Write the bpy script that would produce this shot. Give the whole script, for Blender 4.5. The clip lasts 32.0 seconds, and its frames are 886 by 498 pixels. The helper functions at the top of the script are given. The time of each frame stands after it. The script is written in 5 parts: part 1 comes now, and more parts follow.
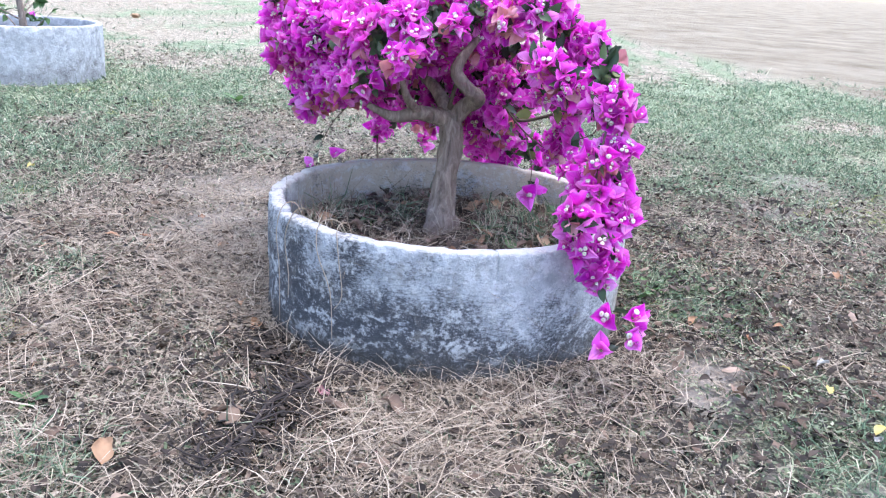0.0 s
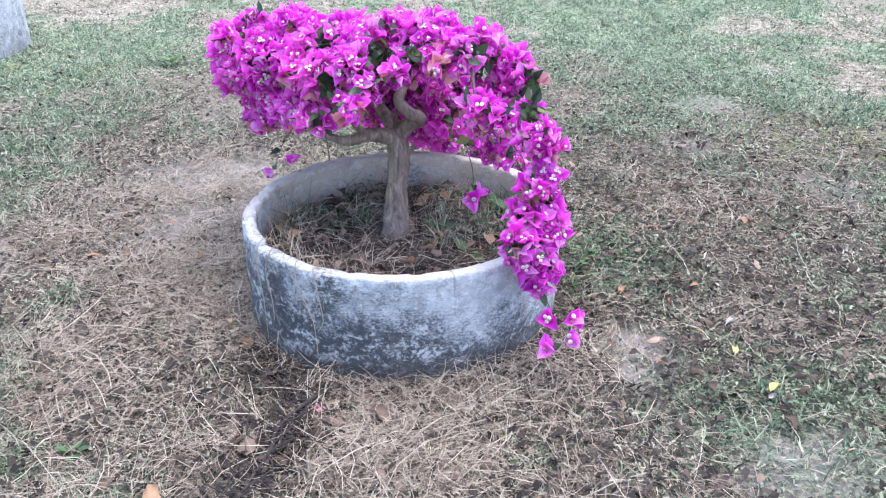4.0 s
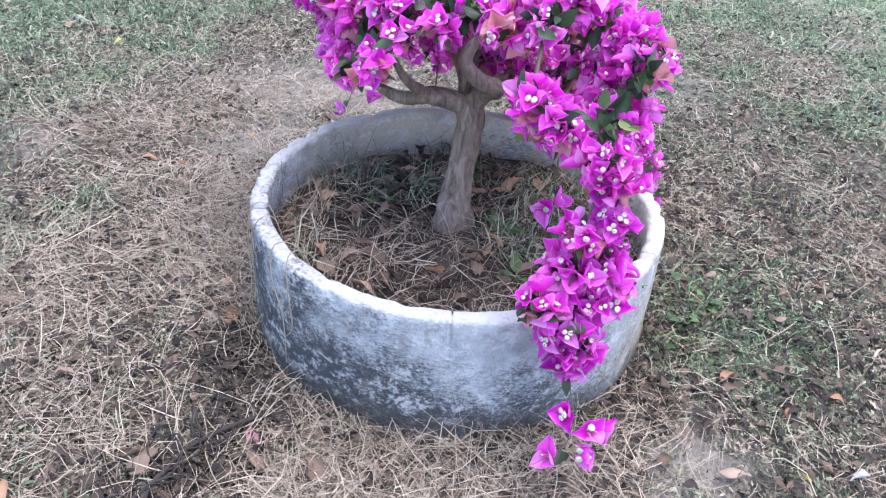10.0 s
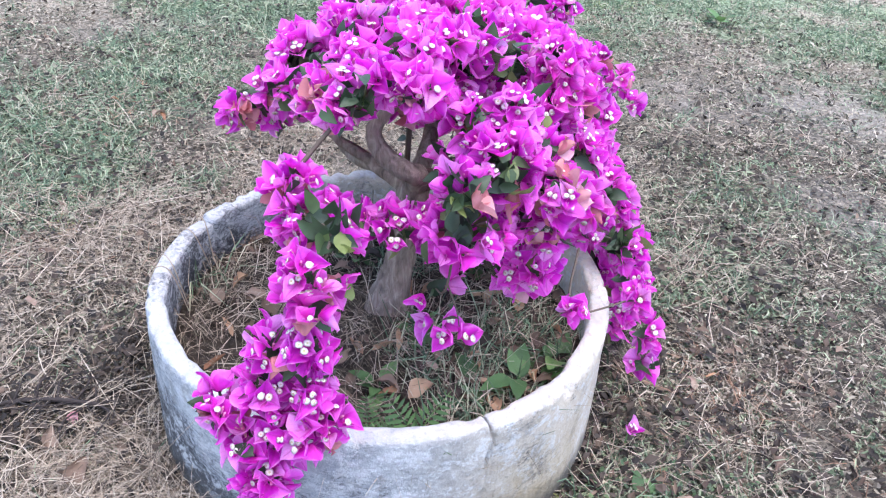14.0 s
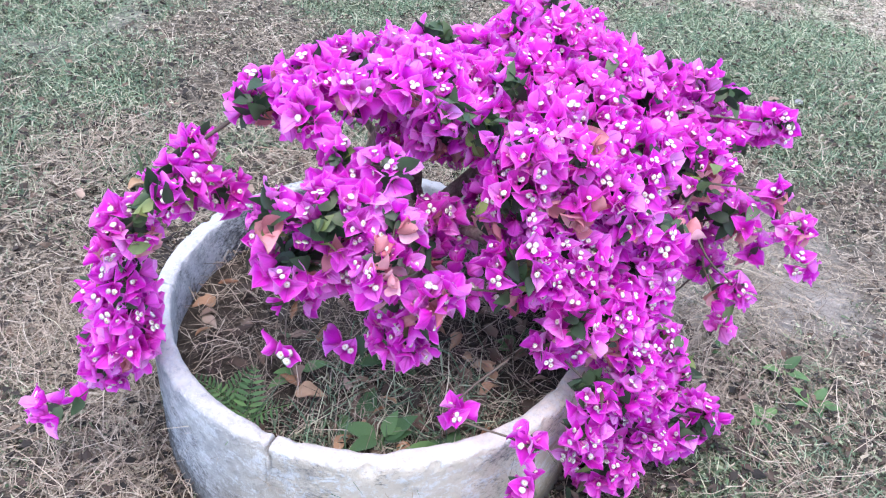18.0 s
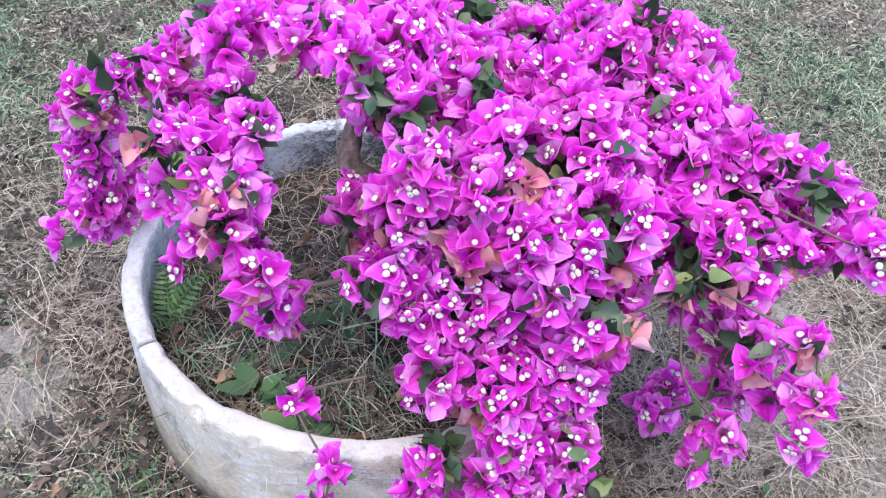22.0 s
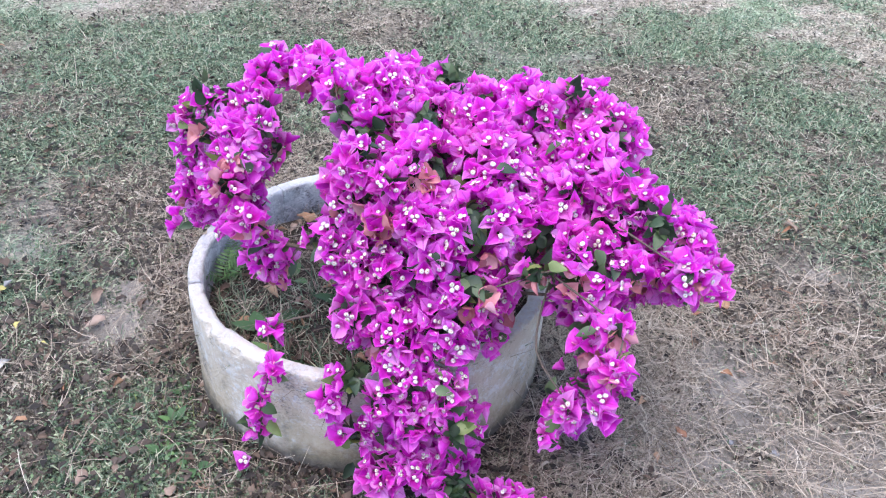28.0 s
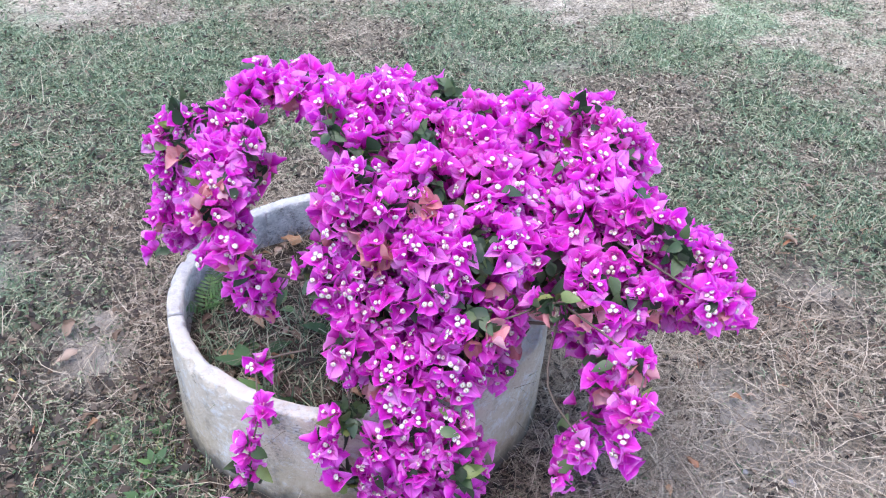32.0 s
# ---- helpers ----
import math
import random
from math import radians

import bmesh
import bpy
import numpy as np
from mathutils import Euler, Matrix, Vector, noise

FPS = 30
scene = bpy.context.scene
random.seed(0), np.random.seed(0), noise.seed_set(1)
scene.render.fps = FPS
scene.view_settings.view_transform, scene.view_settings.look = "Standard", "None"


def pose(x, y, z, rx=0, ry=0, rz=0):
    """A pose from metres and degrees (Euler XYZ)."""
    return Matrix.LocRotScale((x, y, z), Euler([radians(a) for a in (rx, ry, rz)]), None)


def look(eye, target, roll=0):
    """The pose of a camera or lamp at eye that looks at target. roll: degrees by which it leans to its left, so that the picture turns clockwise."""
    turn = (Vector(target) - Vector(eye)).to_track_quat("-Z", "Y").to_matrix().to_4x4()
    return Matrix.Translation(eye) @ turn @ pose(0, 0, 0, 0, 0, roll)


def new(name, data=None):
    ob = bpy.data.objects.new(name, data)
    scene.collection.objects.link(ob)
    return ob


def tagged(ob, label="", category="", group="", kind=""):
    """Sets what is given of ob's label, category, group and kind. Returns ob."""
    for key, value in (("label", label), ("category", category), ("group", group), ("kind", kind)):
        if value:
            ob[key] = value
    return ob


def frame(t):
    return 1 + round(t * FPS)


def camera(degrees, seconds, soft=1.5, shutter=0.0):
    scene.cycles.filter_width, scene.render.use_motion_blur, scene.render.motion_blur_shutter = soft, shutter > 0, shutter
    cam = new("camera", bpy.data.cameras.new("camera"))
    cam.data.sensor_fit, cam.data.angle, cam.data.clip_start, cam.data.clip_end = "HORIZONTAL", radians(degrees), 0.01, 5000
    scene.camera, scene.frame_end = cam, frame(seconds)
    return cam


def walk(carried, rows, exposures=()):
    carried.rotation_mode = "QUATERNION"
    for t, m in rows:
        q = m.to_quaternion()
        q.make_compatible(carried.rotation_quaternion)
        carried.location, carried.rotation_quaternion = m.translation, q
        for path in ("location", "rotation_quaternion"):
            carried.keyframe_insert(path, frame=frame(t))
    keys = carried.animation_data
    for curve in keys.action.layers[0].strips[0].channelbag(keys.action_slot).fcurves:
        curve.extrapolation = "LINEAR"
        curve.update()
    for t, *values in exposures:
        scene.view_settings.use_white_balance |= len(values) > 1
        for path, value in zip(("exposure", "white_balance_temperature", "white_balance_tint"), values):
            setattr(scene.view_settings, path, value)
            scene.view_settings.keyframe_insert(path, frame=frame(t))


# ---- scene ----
cam = camera(56.10, 32.0, soft=1.2)
PATH = [
    (0.0, 0.1454, -2.2739, 0.9224, 71.514, -3.707, 5.043),
    (0.5, 0.1124, -2.2888, 1.0256, 68.578, -2.082, 5.480),
    (1.0, 0.1356, -2.3477, 1.1069, 67.137, -1.654, 6.721),
    (1.5, 0.1637, -2.4073, 1.1933, 66.720, -0.743, 7.413),
    (2.0, 0.1798, -2.4352, 1.2460, 66.195, -0.331, 6.584),
    (2.5, 0.1488, -2.4570, 1.3041, 65.762, -0.234, 4.254),
    (3.0, 0.0949, -2.4714, 1.3593, 65.085, -0.252, 0.979),
    (3.5, 0.1003, -2.4585, 1.3795, 64.015, 0.359, -0.822),
    (5.5, 0.1028, -2.2227, 1.3872, 62.742, -0.009, -0.546),
    (6.0, 0.0188, -2.1381, 1.3954, 62.626, -0.563, -4.270),
    (6.5, -0.0581, -2.0862, 1.3914, 62.244, -1.138, -8.495),
    (7.0, -0.0480, -2.0540, 1.3831, 61.093, -0.803, -8.239),
    (7.5, 0.0763, -1.9994, 1.3811, 60.207, -1.629, -5.728),
    (8.0, 0.2274, -1.9851, 1.3811, 60.174, -1.854, -0.670),
    (8.5, 0.3027, -1.9382, 1.3810, 59.597, -1.640, 3.420),
    (9.0, 0.3582, -1.7726, 1.3430, 58.025, -3.465, 8.169),
    (9.5, 0.4125, -1.6858, 1.3412, 56.049, -3.248, 12.774),
    (10.0, 0.5162, -1.6836, 1.3499, 55.693, -3.568, 20.380),
    (10.5, 0.6759, -1.6757, 1.3655, 56.844, -2.816, 24.127),
    (11.0, 0.7790, -1.6058, 1.3736, 58.137, -2.080, 24.763),
    (11.5, 0.8435, -1.4189, 1.3499, 57.786, -3.424, 28.212),
    (12.0, 0.9108, -1.3033, 1.3597, 56.422, -2.777, 32.805),
    (12.5, 1.0419, -1.2060, 1.3680, 57.398, -2.403, 37.824),
    (13.0, 1.2307, -1.0893, 1.3816, 58.169, -1.638, 42.706),
    (13.5, 1.2861, -0.9757, 1.3825, 58.644, -2.057, 49.701),
    (14.0, 1.3037, -0.7584, 1.3803, 56.857, -3.621, 57.346),
    (14.5, 1.3367, -0.6183, 1.3939, 55.672, -2.656, 63.267),
    (16.5, 1.4422, -0.0467, 1.4586, 54.890, -4.813, 86.923),
    (17.0, 1.4285, 0.1295, 1.5017, 53.165, -4.611, 94.304),
    (17.5, 1.4475, 0.3096, 1.5373, 53.304, -4.940, 99.231),
    (18.0, 1.3988, 0.4109, 1.5280, 53.318, -4.715, 104.715),
    (18.5, 1.2777, 0.5346, 1.5026, 51.292, -5.510, 111.767),
    (19.0, 1.2172, 0.6243, 1.5252, 49.069, -5.705, 115.190),
    (19.5, 1.1450, 0.7479, 1.5542, 48.983, -5.495, 121.181),
    (20.0, 1.0868, 0.9119, 1.5918, 49.584, -4.388, 126.214),
    (20.5, 1.0473, 0.9834, 1.5973, 49.978, -3.692, 129.017),
    (21.0, 0.9397, 0.9927, 1.5842, 48.539, -4.162, 132.392),
    (21.5, 0.8363, 1.0038, 1.5764, 46.865, -4.581, 136.682),
    (22.0, 0.7815, 1.0031, 1.5763, 45.881, -4.803, 139.497),
    (22.5, 0.7214, 1.0582, 1.5618, 45.759, -4.064, 144.147),
    (23.0, 0.5944, 1.1948, 1.5998, 45.880, -3.396, 151.002),
    (23.5, 0.5532, 1.2835, 1.6301, 46.910, -3.006, 153.512),
    (24.0, 0.5863, 1.3496, 1.6499, 49.227, -3.157, 153.447),
    (24.5, 0.6403, 1.4679, 1.6804, 51.006, -3.394, 152.044),
    (25.0, 0.6907, 1.5690, 1.6985, 52.141, -3.421, 152.455),
    (25.5, 0.6783, 1.6372, 1.7203, 52.680, -3.093, 154.866),
    (27.5, 0.6220, 1.8226, 1.7039, 55.259, -1.572, 158.564),
    (28.0, 0.6149, 1.8081, 1.6912, 54.970, -2.453, 156.860),
    (28.5, 0.6135, 1.8159, 1.6884, 54.987, -1.901, 156.806),
    (29.0, 0.6101, 1.8041, 1.6964, 57.132, -1.053, 157.642),
    (29.5, 0.6030, 1.7894, 1.6951, 57.142, -0.108, 157.629),
    (30.0, 0.6068, 1.7784, 1.6848, 56.674, 0.047, 157.943),
    (30.5, 0.6102, 1.7541, 1.6782, 56.479, -0.520, 158.576),
    (31.0, 0.6134, 1.7292, 1.6782, 56.382, -0.882, 157.934),
    (31.5, 0.6120, 1.7044, 1.6661, 55.896, -1.665, 156.748),
    (32.0, 0.6144, 1.6659, 1.6538, 55.540, -2.699, 154.841),
]
walk(cam, [(r[0], pose(*r[1:])) for r in PATH], exposures=((0.0, 2.02, 6450, 14), (13.0, 1.94, 6450, 14), (20.0, 1.88, 6450, 14), (25.0, 1.78, 6450, 14), (32.0, 1.76, 6450, 14)))

# ---- world, sun ----
world = bpy.data.worlds.new("world")
scene.world = world
world.use_nodes = True
wn = world.node_tree.nodes
wl = world.node_tree.links
sky = wn.new("ShaderNodeTexSky")
sky.sky_type = "NISHITA"
sky.sun_disc = False
sky.sun_elevation = radians(75)
sky.sun_rotation = radians(72)
sky.air_density = 1.2
sky.dust_density = 1.5
wl.new(sky.outputs[0], wn["Background"].inputs[0])
wn["Background"].inputs[1].default_value = 0.15
sun = new("sun", bpy.data.lights.new("sun", "SUN"))
sun.data.energy = 1.15
sun.data.angle = radians(60)
sun.data.color = (1.0, 0.96, 0.92)
sun.matrix_world = look((0.45, 0.1, 3.0), (0, 0, 0))

# ---- node helpers ----


def material(name, rough=0.8, spec=0.3):
    m = bpy.data.materials.new(name)
    m.use_nodes = True
    b = m.node_tree.nodes["Principled BSDF"]
    b.inputs["Roughness"].default_value = rough
    b.inputs["Specular IOR Level"].default_value = spec
    return m, m.node_tree, b


def node(nt, kind, **settings):
    n = nt.nodes.new(kind)
    for k, v in settings.items():
        n.inputs[k].default_value = v
    return n


def noise_node(nt, vec, scale, detail=5.0, rough=0.6, distortion=0.0):
    n = node(nt, "ShaderNodeTexNoise", Scale=scale, Detail=detail, Roughness=rough, Distortion=distortion)
    nt.links.new(vec, n.inputs["Vector"])
    return n.outputs["Fac"]


def maths(nt, op, a, b=None, c=None, clamp=False):
    n = nt.nodes.new("ShaderNodeMath")
    n.operation = op
    n.use_clamp = clamp
    for k, v in enumerate((a, b, c)):
        if v is None:
            continue
        if isinstance(v, (int, float)):
            n.inputs[k].default_value = v
        else:
            nt.links.new(v, n.inputs[k])
    return n.outputs[0]


def span(nt, v, lo, hi, a=0.0, b=1.0):
    """v from lo..hi, smoothly, to a..b."""
    n = nt.nodes.new("ShaderNodeMapRange")
    n.interpolation_type = "SMOOTHSTEP"
    nt.links.new(v, n.inputs["Value"])
    for k, x in (("From Min", lo), ("From Max", hi), ("To Min", a), ("To Max", b)):
        n.inputs[k].default_value = x
    return n.outputs["Result"]


def blend(nt, fac, a, b, mode="MIX"):
    n = nt.nodes.new("ShaderNodeMix")
    n.data_type = "RGBA"
    n.blend_type = mode
    for sock, v in ((n.inputs["Factor"], fac), (n.inputs["A"], a), (n.inputs["B"], b)):
        if isinstance(v, (int, float)):
            sock.default_value = v
        elif isinstance(v, tuple):
            sock.default_value = (*v, 1.0)
        else:
            nt.links.new(v, sock)
    return n.outputs["Result"]


def ramp(nt, fac, *stops):
    n = nt.nodes.new("ShaderNodeValToRGB")
    e = n.color_ramp.elements
    while len(e) < len(stops):
        e.new(0.5)
    for k, (p, c) in enumerate(stops):
        e[k].position = p
        e[k].color = (*c, 1.0)
    nt.links.new(fac, n.inputs[0])
    return n.outputs[0]


def bump(nt, bsdf, height, strength=0.5, dist=0.01):
    n = node(nt, "ShaderNodeBump", Strength=strength, Distance=dist)
    nt.links.new(height, n.inputs["Height"])
    nt.links.new(n.outputs[0], bsdf.inputs["Normal"])


def coords(nt, which="Object"):
    return nt.nodes.new("ShaderNodeTexCoord").outputs[which]


def island(nt):
    return nt.nodes.new("ShaderNodeNewGeometry").outputs["Random Per Island"]


def piece(nt):
    return nt.nodes.new("ShaderNodeObjectInfo").outputs["Random"]


def leafy(name, stops, translucent=0.35, rough=0.55, grain=60.0, by_object=False, spec=0.3):
    """Thin leaf or bract: colour from a ramp per piece, veined by fine noise, light passing through."""
    m, nt, b = material(name, rough, spec)
    pick = island(nt)
    if by_object:
        pick = maths(nt, "FRACT", maths(nt, "ADD", pick, piece(nt)))
    col = ramp(nt, pick, *stops)
    vec = coords(nt)
    n = noise_node(nt, vec, grain, 4)
    col = blend(nt, span(nt, n, 0.35, 0.7, 0.0, 0.35), col, blend(nt, 1.0, col, (0.55, 0.5, 0.55), "MULTIPLY"))
    nt.links.new(col, b.inputs["Base Color"])
    bump(nt, b, noise_node(nt, vec, grain * 3, 3), 0.25, 0.002)
    t = nt.nodes.new("ShaderNodeBsdfTranslucent")
    nt.links.new(col, t.inputs["Color"])
    mix = nt.nodes.new("ShaderNodeMixShader")
    mix.inputs[0].default_value = translucent
    nt.links.new(b.outputs[0], mix.inputs[1])
    nt.links.new(t.outputs[0], mix.inputs[2])
    nt.links.new(mix.outputs[0], nt.nodes["Material Output"].inputs[0])
    return m


# ---- materials ----


def make_bract():
    """Papery bract: each its own magenta, deeper at the throat, paler along the rim and midrib, fine veins."""
    m, nt, b = material("magenta_bract", 0.38, 0.5)
    pick = maths(nt, "FRACT", maths(nt, "ADD", island(nt), piece(nt)))
    col = ramp(nt, pick, (0.0, (0.54, 0.01, 0.48)), (0.2, (0.84, 0.028, 0.7)), (0.5, (0.94, 0.075, 0.8)), (0.78, (0.96, 0.19, 0.86)), (1.0, (0.96, 0.46, 0.92)))
    vec = coords(nt)
    col = blend(nt, span(nt, noise_node(nt, vec, 5.0, 3), 0.45, 0.68, 0.0, 0.4), col, (0.88, 0.1, 0.56))
    along = nt.nodes.new("ShaderNodeAttribute")
    along.attribute_name = "along"
    across = nt.nodes.new("ShaderNodeAttribute")
    across.attribute_name = "across"
    u, w = along.outputs["Fac"], across.outputs["Fac"]
    col = blend(nt, span(nt, u, 0.05, 0.4, 0.6, 0.0), col, (0.55, 0.01, 0.3))
    rim = maths(nt, "MULTIPLY", span(nt, w, 0.45, 1.0), span(nt, u, 0.25, 0.8))
    col = blend(nt, maths(nt, "MULTIPLY", rim, 0.5), col, (0.93, 0.46, 0.9))
    vein = maths(nt, "ABSOLUTE", maths(nt, "SINE", maths(nt, "ADD", maths(nt, "MULTIPLY", u, 17.0), maths(nt, "MULTIPLY", w, -9.0))))
    veins = maths(nt, "ADD", maths(nt, "MULTIPLY", span(nt, vein, 0.0, 0.3, 1.0, 0.0), 0.4), span(nt, w, 0.0, 0.16, 0.8, 0.0))
    col = blend(nt, maths(nt, "MULTIPLY", veins, 0.6), col, (0.58, 0.03, 0.4))
    grain = span(nt, noise_node(nt, vec, 70.0, 4), 0.35, 0.7, 0.0, 0.3)
    col = blend(nt, grain, col, blend(nt, 1.0, col, (0.55, 0.5, 0.6), "MULTIPLY"))
    nt.links.new(col, b.inputs["Base Color"])
    bump(nt, b, maths(nt, "ADD", noise_node(nt, vec, 150.0, 3), maths(nt, "MULTIPLY", veins, 0.9)), 0.6, 0.002)
    t = nt.nodes.new("ShaderNodeBsdfTranslucent")
    nt.links.new(col, t.inputs["Color"])
    mix = nt.nodes.new("ShaderNodeMixShader")
    mix.inputs[0].default_value = 0.52
    nt.links.new(b.outputs[0], mix.inputs[1])
    nt.links.new(t.outputs[0], mix.inputs[2])
    nt.links.new(mix.outputs[0], nt.nodes["Material Output"].inputs[0])
    return m



def make_concrete(name, stain_dir, stain, sandy_sunlit=1.0, foot_dark=0.85):
    m, nt, b = material(name, 0.92, 0.2)
    vec = coords(nt)
    sep = nt.nodes.new("ShaderNodeSeparateXYZ")
    nt.links.new(vec, sep.inputs[0])
    x, y, z = sep.outputs
    r = maths(nt, "SQRT", maths(nt, "ADD", maths(nt, "MULTIPLY", x, x), maths(nt, "MULTIPLY", y, y)))
    side = maths(nt, "DIVIDE", maths(nt, "ADD", maths(nt, "MULTIPLY", x, stain_dir[0]), maths(nt, "MULTIPLY", y, stain_dir[1])), r)
    big = noise_node(nt, vec, 6.5, 5, 0.6, 0.4)
    mid = noise_node(nt, vec, 22.0, 6, 0.65)
    fine = noise_node(nt, vec, 75.0, 6, 0.75)
    stretch = node(nt, "ShaderNodeMapping", Scale=(15.0, 15.0, 26.0))
    nt.links.new(vec, stretch.inputs[0])
    streak = noise_node(nt, stretch.outputs[0], 1.0, 6, 0.7, 0.6)
    base = ramp(nt, mid, (0.3, (0.26, 0.285, 0.325)), (0.55, (0.405, 0.435, 0.485)), (0.75, (0.55, 0.585, 0.64)))
    # sandier towards the clean side, with the sun's warmth painted into the colour
    base = blend(nt, span(nt, side, -0.25, 0.6, sandy_sunlit, 0.0), base, blend(nt, 1.0, base, (0.84, 0.76, 0.67), "MULTIPLY"))
    base = blend(nt, span(nt, side, -0.5, 0.3, 0.75 * sandy_sunlit, 0.0), base, (0.56, 0.485, 0.4))
    # mould: over the weathered side, thinning upwards
    left = maths(nt, "DIVIDE", maths(nt, "ADD", maths(nt, "MULTIPLY", x, stain_dir[0] - 0.5), maths(nt, "MULTIPLY", y, stain_dir[1] + 0.3)), r)
    band = maths(nt, "MULTIPLY", span(nt, z, -0.02, 0.05, 0.7, 1.0), span(nt, z, 0.1, 0.3, 1.0, 0.0))
    m1 = maths(nt, "MULTIPLY", maths(nt, "ADD", maths(nt, "MULTIPLY", span(nt, side, 0.1, 0.8), band), span(nt, left, 0.62, 1.0)), stain)
    m1 = maths(nt, "ADD", m1, maths(nt, "MULTIPLY", maths(nt, "SUBTRACT", big, 0.52), 2.9))
    m2 = maths(nt, "ADD", m1, maths(nt, "MULTIPLY", maths(nt, "SUBTRACT", streak, 0.5), 1.0))
    dabs = node(nt, "ShaderNodeMapping", Scale=(100.0, 100.0, 210.0))
    nt.links.new(vec, dabs.inputs[0])
    stipple = noise_node(nt, dabs.outputs[0], 1.0, 4, 0.7)
    grainy = maths(nt, "ADD", maths(nt, "MULTIPLY", maths(nt, "SUBTRACT", fine, 0.5), 1.5), maths(nt, "MULTIPLY", maths(nt, "SUBTRACT", stipple, 0.5), 1.9))
    mould = span(nt, maths(nt, "ADD", m2, grainy), 0.0, 0.75)
    base = blend(nt, maths(nt, "MULTIPLY", mould, 0.93), base, (0.036, 0.039, 0.05))
    # lichen and lime bloom
    bloom = span(nt, maths(nt, "ADD", maths(nt, "MULTIPLY", streak, 0.6), maths(nt, "MULTIPLY", fine, 0.55)), 0.56, 0.68)
    base = blend(nt, maths(nt, "MULTIPLY", bloom, 0.65), base, (0.62, 0.65, 0.7))
    # near-black towards the foot, with a noisy upper edge
    foot = span(nt, maths(nt, "ADD", z, maths(nt, "MULTIPLY", mid, 0.1)), 0.06, 0.15, foot_dark, 0.0)
    rust = maths(nt, "MULTIPLY", span(nt, maths(nt, "ADD", z, maths(nt, "MULTIPLY", mid, 0.3)), 0.16, 0.4, 0.9, 0.0), span(nt, big, 0.28, 0.56))
    base = blend(nt, maths(nt, "MULTIPLY", rust, span(nt, side, -0.3, 0.4, sandy_sunlit, 0.0)), base, (0.33, 0.265, 0.175))
    blot = span(nt, noise_node(nt, vec, 13.0, 6, 0.75), 0.52, 0.7)
    base = blend(nt, maths(nt, "MULTIPLY", blot, 0.55), base, (0.2, 0.195, 0.19))
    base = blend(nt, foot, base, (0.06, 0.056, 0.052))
    # lime-bleached top of the rim
    geo = nt.nodes.new("ShaderNodeNewGeometry")
    gz = nt.nodes.new("ShaderNodeSeparateXYZ")
    nt.links.new(geo.outputs["True Normal"], gz.inputs[0])
    top = maths(nt, "MULTIPLY", span(nt, gz.outputs[2], 0.35, 0.8), span(nt, z, 0.26, 0.3))
    base = blend(nt, maths(nt, "MULTIPLY", top, span(nt, fine, 0.38, 0.6, 0.15, 0.85)), base, (0.45, 0.44, 0.435))
    nt.links.new(base, b.inputs["Base Color"])
    h = maths(nt, "ADD", maths(nt, "MULTIPLY", fine, 0.5), maths(nt, "ADD", mid, maths(nt, "MULTIPLY", streak, 0.5)))
    bump(nt, b, h, 0.75, 0.014)
    return m


CONCRETE = make_concrete("weathered_concrete", (-0.2, -0.98), 0.7)
CONCRETE_FAR = make_concrete("pale_concrete", (-0.6, 0.8), -0.9, 0.1, 0.3)


